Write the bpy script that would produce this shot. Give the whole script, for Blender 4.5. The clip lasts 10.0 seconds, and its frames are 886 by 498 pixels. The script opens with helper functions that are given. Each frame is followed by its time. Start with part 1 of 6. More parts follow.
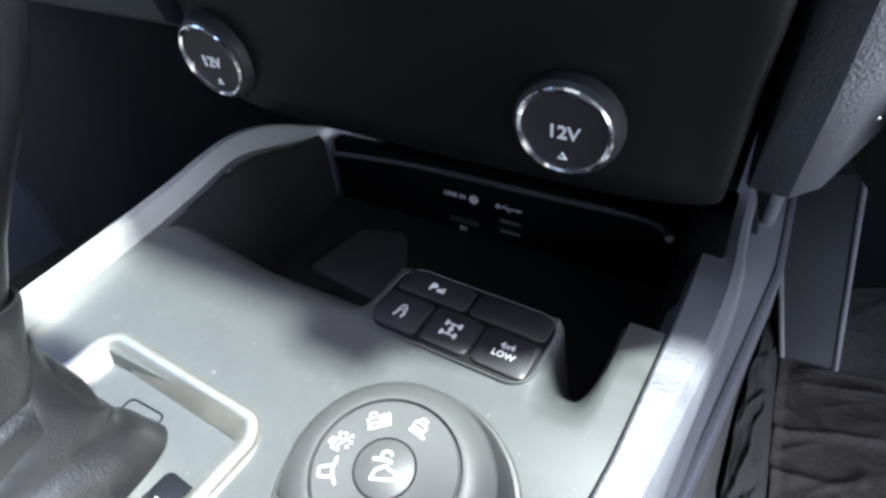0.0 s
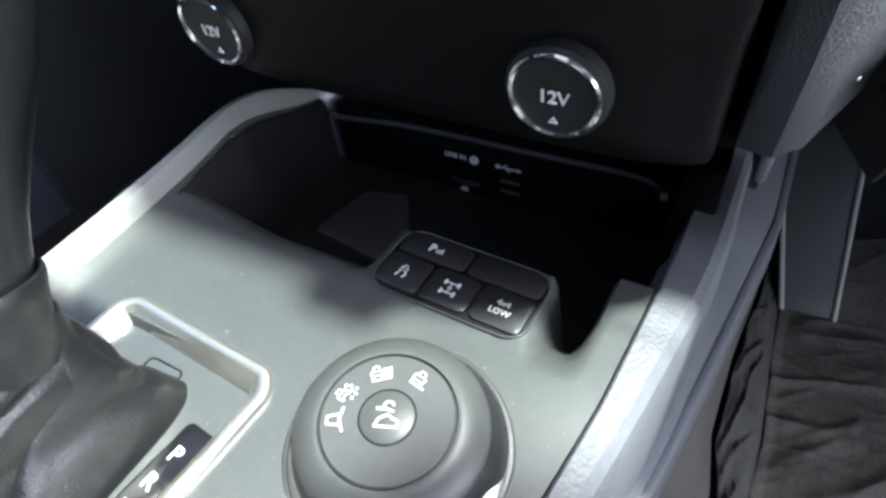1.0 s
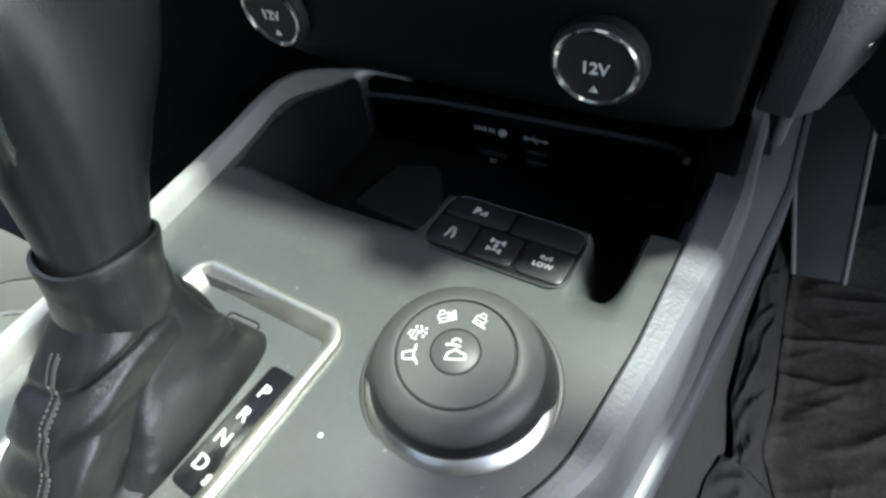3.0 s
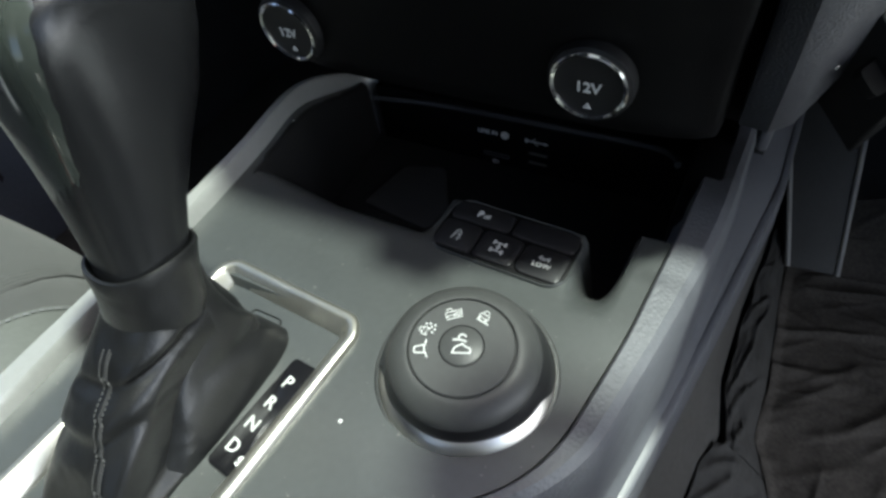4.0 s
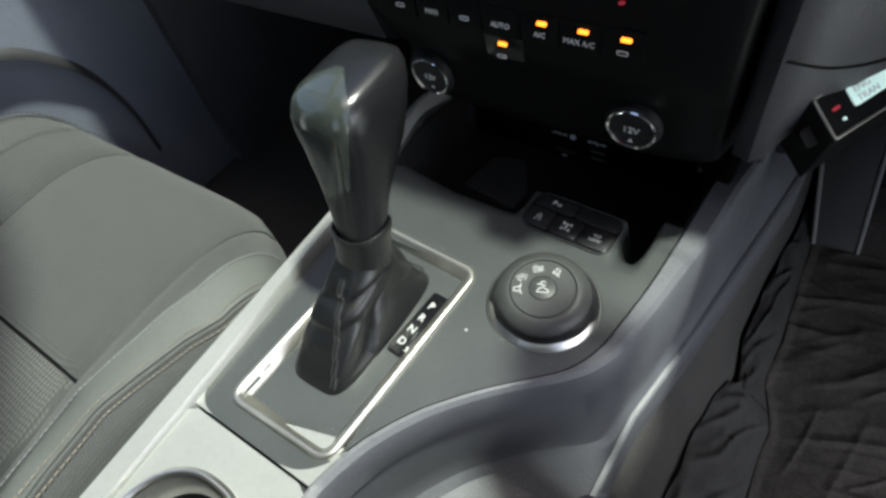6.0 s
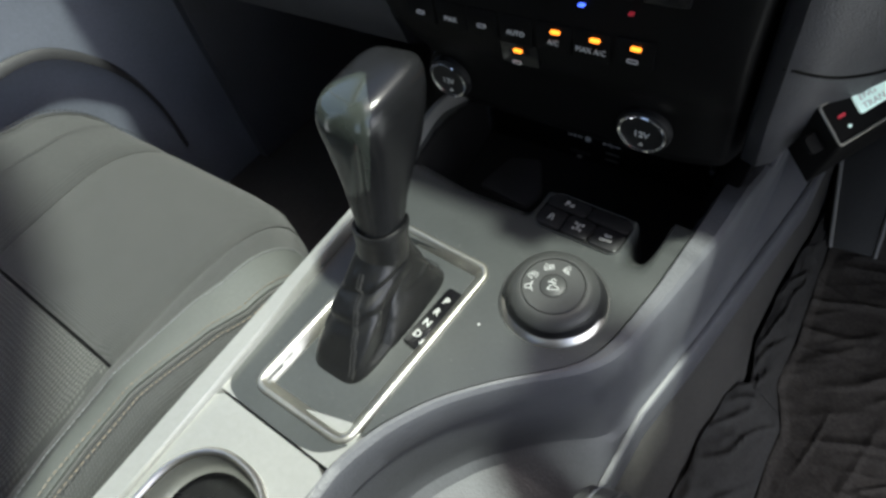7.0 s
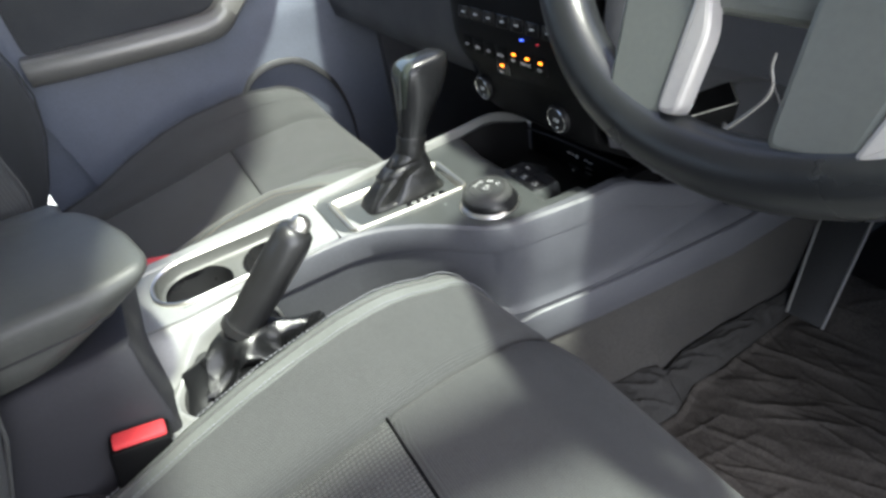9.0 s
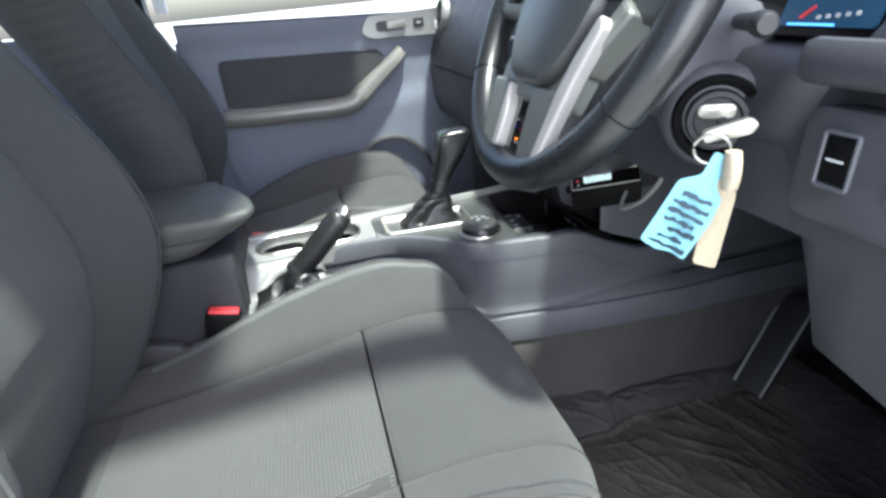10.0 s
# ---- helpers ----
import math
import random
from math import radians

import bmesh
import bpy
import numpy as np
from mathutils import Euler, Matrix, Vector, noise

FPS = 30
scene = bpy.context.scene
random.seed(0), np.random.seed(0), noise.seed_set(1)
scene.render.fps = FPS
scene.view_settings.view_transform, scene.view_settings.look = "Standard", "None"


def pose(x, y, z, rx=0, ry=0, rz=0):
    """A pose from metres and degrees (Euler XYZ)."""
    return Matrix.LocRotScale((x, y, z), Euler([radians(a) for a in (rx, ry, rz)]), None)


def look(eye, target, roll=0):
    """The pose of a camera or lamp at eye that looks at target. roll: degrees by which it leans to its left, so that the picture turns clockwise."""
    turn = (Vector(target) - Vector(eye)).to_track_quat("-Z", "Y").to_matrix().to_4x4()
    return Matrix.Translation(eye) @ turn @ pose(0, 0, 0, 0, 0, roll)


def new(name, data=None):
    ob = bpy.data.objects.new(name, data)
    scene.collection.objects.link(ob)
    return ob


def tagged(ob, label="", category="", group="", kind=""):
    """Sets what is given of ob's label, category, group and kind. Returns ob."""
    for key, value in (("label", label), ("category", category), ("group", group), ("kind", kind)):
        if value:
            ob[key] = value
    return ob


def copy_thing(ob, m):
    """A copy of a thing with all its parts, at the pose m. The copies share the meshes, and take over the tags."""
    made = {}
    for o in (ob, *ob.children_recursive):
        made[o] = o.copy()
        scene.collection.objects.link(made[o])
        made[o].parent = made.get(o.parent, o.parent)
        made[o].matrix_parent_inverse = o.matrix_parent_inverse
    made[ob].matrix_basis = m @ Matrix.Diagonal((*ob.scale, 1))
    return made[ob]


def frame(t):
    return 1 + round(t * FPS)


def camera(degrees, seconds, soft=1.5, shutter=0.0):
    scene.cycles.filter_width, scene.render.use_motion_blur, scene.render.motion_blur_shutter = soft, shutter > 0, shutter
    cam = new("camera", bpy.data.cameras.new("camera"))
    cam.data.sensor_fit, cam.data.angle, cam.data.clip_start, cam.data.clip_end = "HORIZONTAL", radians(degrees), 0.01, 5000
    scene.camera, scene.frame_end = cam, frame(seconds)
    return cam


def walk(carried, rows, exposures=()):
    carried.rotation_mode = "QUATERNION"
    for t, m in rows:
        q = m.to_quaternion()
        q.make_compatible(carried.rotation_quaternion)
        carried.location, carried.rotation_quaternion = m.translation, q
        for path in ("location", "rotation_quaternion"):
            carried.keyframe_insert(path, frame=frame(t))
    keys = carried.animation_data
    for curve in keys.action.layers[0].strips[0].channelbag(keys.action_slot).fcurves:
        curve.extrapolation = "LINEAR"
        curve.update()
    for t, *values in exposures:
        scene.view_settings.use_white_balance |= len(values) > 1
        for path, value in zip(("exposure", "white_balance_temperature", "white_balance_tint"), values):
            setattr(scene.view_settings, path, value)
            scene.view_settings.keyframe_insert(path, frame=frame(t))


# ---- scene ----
cam = camera(76.3, 10.0, soft=2.9)
PATH = [
    (0, (0.134, -0.169, 0.519), (-0.644, 1.126, -0.792), -4.2),
    (0.5, (0.132, -0.178, 0.521), (-0.634, 1.048, -0.861), -5.5),
    (1, (0.141, -0.172, 0.527), (-0.619, 1.015, -0.892), -6.3),
    (1.5, (0.144, -0.174, 0.53), (-0.612, 1.004, -0.899), -6.7),
    (2, (0.143, -0.192, 0.541), (-0.609, 0.976, -0.898), -7.3),
    (2.5, (0.136, -0.201, 0.54), (-0.62, 0.946, -0.913), -7.8),
    (4, (0.142, -0.212, 0.562), (-0.619, 0.887, -0.925), -9.1),
    (4.5, (0.151, -0.258, 0.612), (-0.613, 0.804, -0.901), -9.8),
    (5, (0.167, -0.291, 0.671), (-0.639, 0.706, -0.865), -11.8),
    (5.5, (0.174, -0.299, 0.688), (-0.676, 0.639, -0.861), -13.4),
    (7, (0.186, -0.307, 0.704), (-0.743, 0.548, -0.847), -15.7),
    (7.5, (0.234, -0.358, 0.734), (-0.753, 0.471, -0.795), -16.9),
    (8, (0.328, -0.414, 0.747), (-0.781, 0.383, -0.715), -16.3),
    (8.5, (0.436, -0.439, 0.745), (-0.805, 0.351, -0.61), -12.7),
    (8.8, (0.548, -0.435, 0.738), (-0.811, 0.300, -0.530), -10.8),
    (9, (0.614, -0.436, 0.743), (-0.844, 0.238, -0.448), -10.6),
    (9.3, (0.701, -0.452, 0.746), (-0.860, 0.161, -0.335), -8.0),
    (9.5, (0.789, -0.442, 0.75), (-0.864, 0.099, -0.237), -7.0),
    (9.8, (0.928, -0.412, 0.754), (-0.809, 0.044, -0.128), -5.7),
    (10, (1.026, -0.388, 0.755), (-0.756, -0.003, -0.067), -6.0),
]
EXPOSURES = [(0.0, 2.661, 6080, 19), (0.5, 2.514, 6130, 17), (1.5, 2.395, 6230, 14), (2.5, 2.238, 6380, 12), (4.0, 1.144, 6430, 10), (5.5, 0.985, 6580, 12), (7.0, 0.906, 6580, 13), (8.0, 0.65, 6580, 14), (8.3, 0.55, 6580, 14), (8.5, 1.13, 6580, 14), (9.0, 1.62, 6630, 14), (9.2, 1.82, 6630, 14), (9.5, 1.84, 6580, 14), (10.0, 1.49, 6330, 15)]
walk(cam, [(t, look(eye, target, roll)) for t, eye, target, roll in PATH], EXPOSURES)

# ---------------------------------------------------------------- light
world = bpy.data.worlds.new("sky")
scene.world = world
world.use_nodes = True
_n = world.node_tree.nodes
_sky = _n.new("ShaderNodeTexSky")
_sky.sky_type = "NISHITA"
_sky.sun_disc = False
_sky.sun_elevation = radians(70)
_sky.sun_rotation = radians(61)
_sky.air_density, _sky.dust_density, _sky.ozone_density = 1.0, 2.5, 1.0
world.node_tree.links.new(_sky.outputs[0], _n["Background"].inputs[0])
_n["Background"].inputs[1].default_value = 0.15
sun = new("sun", bpy.data.lights.new("sun", "SUN"))
sun.data.energy = 5.0
sun.data.angle = radians(4)
sun.data.color = (0.90, 1.0, 0.88)
sun.matrix_world = look((1.28, 0.72, 4.0), (0.0, 0.0, 0.0))

# daylight through the open driver doorway
doorway = new("doorway_light", bpy.data.lights.new("doorway_light", "AREA"))
doorway.data.shape = "RECTANGLE"
doorway.data.size, doorway.data.size_y = 1.1, 1.1
doorway.data.energy = 11.5
doorway.data.color = (0.94, 0.98, 1.0)
doorway.matrix_world = look((1.95, -0.32, 0.90), (0.2, 0.05, 0.10))


# ---------------------------------------------------------------- materials
def mat(name, base, rough=0.5, metal=0.0, grain=0.0, grain_scale=900, vary=0.12, coat=0.0, wear=0.0, wrinkle=0.0,
        ribs=None, emit=0.0, spec=0.5, weave=0.0, sheen=0.0, knit=None):
    m = bpy.data.materials.new(name)
    m.use_nodes = True
    nt = m.node_tree
    n, l = nt.nodes, nt.links
    b = n["Principled BSDF"]
    b.inputs["Roughness"].default_value = rough
    b.inputs["Metallic"].default_value = metal
    b.inputs["Specular IOR Level"].default_value = spec
    b.inputs["Coat Weight"].default_value = coat
    b.inputs["Coat Roughness"].default_value = 0.12
    if sheen:
        b.inputs["Sheen Weight"].default_value = sheen
        b.inputs["Sheen Roughness"].default_value = 0.6
    tc = n.new("ShaderNodeTexCoord")
    if vary:
        big, small = n.new("ShaderNodeTexNoise"), n.new("ShaderNodeTexNoise")
        big.inputs["Scale"].default_value, big.inputs["Detail"].default_value = 14, 5
        small.inputs["Scale"].default_value, small.inputs["Detail"].default_value = 260, 3
        for t in (big, small):
            l.new(tc.outputs["Object"], t.inputs["Vector"])
        add = n.new("ShaderNodeMath")
        add.operation = "ADD"
        l.new(big.outputs["Fac"], add.inputs[0])
        l.new(small.outputs["Fac"], add.inputs[1])
        rng = n.new("ShaderNodeMapRange")
        rng.inputs["From Min"].default_value, rng.inputs["From Max"].default_value = 0.65, 1.35
        rng.inputs["To Min"].default_value, rng.inputs["To Max"].default_value = 1 - vary, 1 + vary
        l.new(add.outputs[0], rng.inputs["Value"])
        mul = n.new("ShaderNodeMix")
        mul.data_type, mul.blend_type = "RGBA", "MULTIPLY"
        mul.inputs[0].default_value = 1.0
        mul.inputs[6].default_value = (*base, 1)
        l.new(rng.outputs[0], mul.inputs[7])
        col = mul.outputs[2]
        if wear:
            sp = n.new("ShaderNodeTexNoise")
            sp.inputs["Scale"].default_value, sp.inputs["Detail"].default_value = 420, 2
            l.new(tc.outputs["Object"], sp.inputs["Vector"])
            st = n.new("ShaderNodeMapRange")
            st.inputs["From Min"].default_value, st.inputs["From Max"].default_value = 0.73, 0.76
            st.inputs["To Max"].default_value = wear
            l.new(sp.outputs["Fac"], st.inputs["Value"])
            dust = n.new("ShaderNodeMix")
            dust.data_type = "RGBA"
            l.new(st.outputs[0], dust.inputs[0])
            l.new(col, dust.inputs[6])
            dust.inputs[7].default_value = (0.42, 0.40, 0.36, 1)
            col = dust.outputs[2]
        if knit:
            lean = n.new("ShaderNodeMapping")
            lean.inputs["Rotation"].default_value = (radians(45), 0, 0)
            lean.inputs["Scale"].default_value = (1, 1.35, 1.35)
            l.new(tc.outputs["Object"], lean.inputs["Vector"])
            waves = []
            for axis, period in zip(("X", "Y"), knit):
                w = n.new("ShaderNodeTexWave")
                w.bands_direction = axis
                w.inputs["Scale"].default_value = 2 * math.pi / (20 * period)
                w.inputs["Distortion"].default_value = 0.5
                w.inputs["Detail"].default_value = 1.0
                w.inputs["Detail Scale"].default_value = 60
                l.new(lean.outputs[0], w.inputs["Vector"])
                waves.append(w)
            loops = n.new("ShaderNodeMath")
            loops.operation = "MULTIPLY"
            l.new(waves[0].outputs["Fac"], loops.inputs[0])
            rows_ = n.new("ShaderNodeMapRange")
            rows_.inputs["To Min"].default_value = 0.2 if knit[0] > 0.004 else 0.0
            l.new(waves[1].outputs["Fac"], rows_.inputs["Value"])
            l.new(rows_.outputs[0], loops.inputs[1])
            tone = n.new("ShaderNodeMapRange")
            tone.inputs["To Min"].default_value, tone.inputs["To Max"].default_value = (0.55, 1.6) if knit[0] > 0.004 else (0.82, 1.3)
            l.new(loops.outputs[0], tone.inputs["Value"])
            yarn = n.new("ShaderNodeMix")
            yarn.data_type, yarn.blend_type = "RGBA", "MULTIPLY"
            yarn.inputs[0].default_value = 1.0
            l.new(col, yarn.inputs[6])
            l.new(tone.outputs[0], yarn.inputs[7])
            col = yarn.outputs[2]
        l.new(col, b.inputs["Base Color"])
        rr = n.new("ShaderNodeMapRange")
        rr.inputs["From Min"].default_value, rr.inputs["From Max"].default_value = 0.3, 0.7
        rr.inputs["To Min"].default_value, rr.inputs["To Max"].default_value = rough * 0.85, min(1, rough * 1.15)
        l.new(big.outputs["Fac"], rr.inputs["Value"])
        l.new(rr.outputs[0], b.inputs["Roughness"])
    else:
        b.inputs["Base Color"].default_value = (*base, 1)
    height = loops.outputs[0] if knit else None
    if grain and not knit:
        g = n.new("ShaderNodeTexVoronoi" if weave == 0 and grain_scale < 1200 else "ShaderNodeTexNoise")
        g.inputs["Scale"].default_value = grain_scale
        l.new(tc.outputs["Object"], g.inputs["Vector"])
        height = g.outputs[0]
    if ribs:
        axis, period = ribs
        w = n.new("ShaderNodeTexWave")
        w.bands_direction = axis
        w.inputs["Scale"].default_value = 2 * math.pi / (20 * period)
        w.inputs["Distortion"].default_value = 0.6
        w.inputs["Detail Scale"].default_value = 30
        l.new(tc.outputs["Object"], w.inputs["Vector"])
        if height is not None:
            s = n.new("ShaderNodeMath")
            s.operation = "MULTIPLY_ADD"
            l.new(height, s.inputs[0])
            s.inputs[1].default_value = 0.4
            l.new(w.outputs["Fac"], s.inputs[2])
            height = s.outputs[0]
        else:
            height = w.outputs["Fac"]
    if height is not None:
        bp = n.new("ShaderNodeBump")
        bp.inputs["Strength"].default_value = grain or 0.4
        bp.inputs["Distance"].default_value = 0.0022 if knit else 0.0012 if ribs else 0.0006
        l.new(height, bp.inputs["Height"])
        l.new(bp.outputs[0], b.inputs["Normal"])
        if wrinkle:
            wn = n.new("ShaderNodeTexNoise")
            wn.noise_type = "RIDGED_MULTIFRACTAL"
            wn.inputs["Scale"].default_value, wn.inputs["Detail"].default_value = 55, 4
            wn.inputs["Distortion"].default_value = 0.8
            l.new(tc.outputs["Object"], wn.inputs["Vector"])
            b2 = n.new("ShaderNodeBump")
            b2.inputs["Strength"].default_value, b2.inputs["Distance"].default_value = wrinkle, 0.004
            l.new(wn.outputs[0], b2.inputs["Height"])
            l.new(b2.outputs[0], bp.inputs["Normal"])
    if emit:
        b.inputs["Emission Color"].default_value = (*base, 1)
        b.inputs["Emission Strength"].default_value = emit
    return m


CHARCOAL = mat("charcoal_plastic", (0.041, 0.044, 0.0435), 0.33, grain=0.16, grain_scale=2200, wear=0.25)
GREY = mat("grey_plastic", (0.080, 0.082, 0.092), 0.48, grain=0.25, grain_scale=1500)
FOOTGREY = mat("foot_rest_plastic", (0.026, 0.0255, 0.0245), 0.65, grain=0.3, grain_scale=1500, vary=0.2)
LEATHERGREY = mat("grained_grey_plastic", (0.066, 0.068, 0.077), 0.54, grain=0.35, grain_scale=520)
BOXGREY = mat("storage_plastic", (0.023, 0.023, 0.027), 0.6, grain=0.4, grain_scale=1000, spec=0.25)
DASHGREY = mat("dash_plastic", (0.043, 0.0435, 0.050), 0.50, grain=0.4, grain_scale=1000)
DARKGREY = mat("dark_plastic", (0.022, 0.022, 0.024), 0.55, grain=0.3, grain_scale=900)
BLACK = mat("black_plastic", (0.0036, 0.0036, 0.0039), 0.46, grain=0.12, grain_scale=1600, spec=0.09)
PIANO = mat("gloss_black_plastic", (0.005, 0.005, 0.006), 0.22, vary=0.05, spec=0.4)
SILVER = mat("silver_paint", (0.245, 0.247, 0.238), 0.34, metal=0.25, vary=0.06, wear=0.25)
SATIN = mat("satin_metal", (0.40, 0.39, 0.35), 0.36, metal=0.9, vary=0.08, wear=0.5)
CHROME = mat("chrome", (0.72, 0.72, 0.72), 0.10, metal=1.0, vary=0.04)
BAND = mat("band_metal", (0.70, 0.67, 0.62), 0.33, metal=1.0, vary=0.04)
LEATHER = mat("black_leather", (0.014, 0.014, 0.0145), 0.36, grain=0.22, grain_scale=1300, vary=0.2)
BOOT = mat("boot_leather", (0.0065, 0.0067, 0.0072), 0.31, grain=0.3, grain_scale=1300, vary=0.2, wrinkle=0.18, spec=0.45)
WELL = mat("cup_well_plastic", (0.020, 0.020, 0.021), 0.28, vary=0.1, spec=0.5)
CUP = mat("cup_plastic", (0.085, 0.086, 0.080), 0.45, grain=0.2, grain_scale=1600)
ARMLEATHER = mat("armrest_leather", (0.052, 0.054, 0.050), 0.48, grain=0.2, grain_scale=1300, vary=0.12)
SEAMTHREAD = mat("seam_thread", (0.028, 0.028, 0.028), 0.7, vary=0.1)
DARKTHREAD = mat("dark_thread", (0.014, 0.014, 0.015), 0.7, vary=0.1)
KNOB = mat("knob_leather", (0.0085, 0.0088, 0.0096), 0.24, grain=0.12, grain_scale=1500, vary=0.15, spec=0.36)
# Lighter greenish base stands in for the windscreen reflected in the gloss face.
KNOBGLOSS = mat("knob_gloss_reflection", (0.026, 0.031, 0.027), 0.13, vary=0.1, coat=0.6)
RIM = mat("rim_leather", (0.011, 0.012, 0.013), 0.30, grain=0.15, grain_scale=1300, vary=0.12)
FABRIC = mat("seat_fabric", (0.035, 0.0365, 0.0355), 0.85, grain=0.45, vary=0.16, knit=(0.0022, 0.0022), sheen=0.08)
RIBBED = mat("ribbed_fabric", (0.055, 0.057, 0.053), 0.88, grain=0.9, vary=0.16, knit=(0.0046, 0.0036), sheen=0.1)
PIPING = mat("piping", (0.055, 0.056, 0.054), 0.8, vary=0.2)
THREAD = mat("thread", (0.15, 0.155, 0.165), 0.8, vary=0.2)
TANTHREAD = mat("tan_thread", (0.15, 0.125, 0.095), 0.8, vary=0.2)
FLOORCARPET = mat("floor_carpet", (0.045, 0.043, 0.041), 0.95, grain=0.9, grain_scale=2500, vary=0.35, weave=1)
CARPET = mat("carpet", (0.052, 0.049, 0.045), 0.95, grain=0.9, grain_scale=2500, vary=0.35, weave=1)
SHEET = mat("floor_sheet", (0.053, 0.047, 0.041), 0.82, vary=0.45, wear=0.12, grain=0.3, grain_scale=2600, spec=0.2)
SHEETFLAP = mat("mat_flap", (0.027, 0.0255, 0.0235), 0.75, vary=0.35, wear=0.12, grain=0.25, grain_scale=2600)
DOORGREY = mat("door_plastic", (0.135, 0.150, 0.185), 0.55, grain=0.35, grain_scale=900)
DOORDARK = mat("door_insert", (0.032, 0.034, 0.036), 0.75, grain=0.5, grain_scale=1500, weave=1)
DOORARM = mat("door_arm", (0.19, 0.185, 0.170), 0.38, metal=0.3, vary=0.06)
WHITE = mat("white_print", (0.43, 0.44, 0.43), 0.5, vary=0.0)
GREYINK = mat("grey_print", (0.50, 0.51, 0.51), 0.5, vary=0.0)
AMBER = mat("amber_lamp", (1.0, 0.25, 0.02), 0.4, vary=0.0, emit=1.8)
LCD = mat("lcd_screen", (0.55, 0.76, 0.72), 0.4, vary=0.0, emit=0.30)
BLUELED = mat("blue_lamp", (0.05, 0.12, 0.9), 0.4, vary=0.0, emit=1.5)
REDLED = mat("red_lamp", (0.5, 0.03, 0.05), 0.4, vary=0.0, emit=0.12)
CLUSTER = mat("cluster_screen", (0.006, 0.025, 0.05), 0.3, vary=0.0, emit=0.6)
RED = mat("red_plastic", (0.62, 0.05, 0.055), 0.35, vary=0.08)
BLUEPAPER = mat("blue_paper", (0.165, 0.40, 0.47), 0.7, vary=0.1)
CREAM = mat("cream_paper", (0.36, 0.305, 0.21), 0.75, vary=0.1)
BEIGE = mat("beige_plastic", (0.36, 0.31, 0.23), 0.5, vary=0.1)
INK = mat("dark_ink", (0.01, 0.03, 0.05), 0.6, vary=0.0)
HEADLINER = mat("headliner", (0.45, 0.45, 0.43), 0.95, grain=0.3, grain_scale=1500, weave=1)
BODYPAINT = mat("body_paint", (0.62, 0.64, 0.66), 0.3, coat=0.6, vary=0.03)
CONCRETE = mat("concrete", (0.50, 0.50, 0.50), 0.85, vary=0.2, grain=0.3, grain_scale=200)
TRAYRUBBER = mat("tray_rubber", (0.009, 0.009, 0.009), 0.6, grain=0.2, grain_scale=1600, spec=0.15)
VINYL = mat("seat_vinyl", (0.090, 0.095, 0.090), 0.5, grain=0.2, grain_scale=1300, vary=0.12)
GLOWBLUE = mat("glow_blue", (0.08, 0.35, 0.9), 0.4, vary=0.0, emit=0.9)
INLAY = mat("inlay", (0.40, 0.38, 0.365), 0.5, metal=0.4, vary=0.05)
SWITCH = mat("switch_plastic", (0.010, 0.010, 0.011), 0.45, grain=0.1, grain_scale=2200, spec=0.25)
DIALDARK = mat("dial_skirt", (0.008, 0.008, 0.009), 0.28, vary=0.06, spec=0.4)
DIAL = mat("dial_plastic", (0.036, 0.037, 0.0365), 0.40, grain=0.1, grain_scale=2200, spec=0.3)
SPOKE = mat("spoke_paint", (0.135, 0.142, 0.128), 0.42, metal=0.3, vary=0.06)
WIRE = mat("grey_wire", (0.26, 0.25, 0.235), 0.5, vary=0.1)
GLASS = bpy.data.materials.new("window_glass")
GLASS.use_nodes = True
_g = GLASS.node_tree.nodes["Principled BSDF"]
_g.inputs["Transmission Weight"].default_value = 1.0
_g.inputs["Roughness"].default_value = 0.0
_g.inputs["IOR"].default_value = 1.05
_g.inputs["Base Color"].default_value = (0.93, 0.97, 0.95, 1)


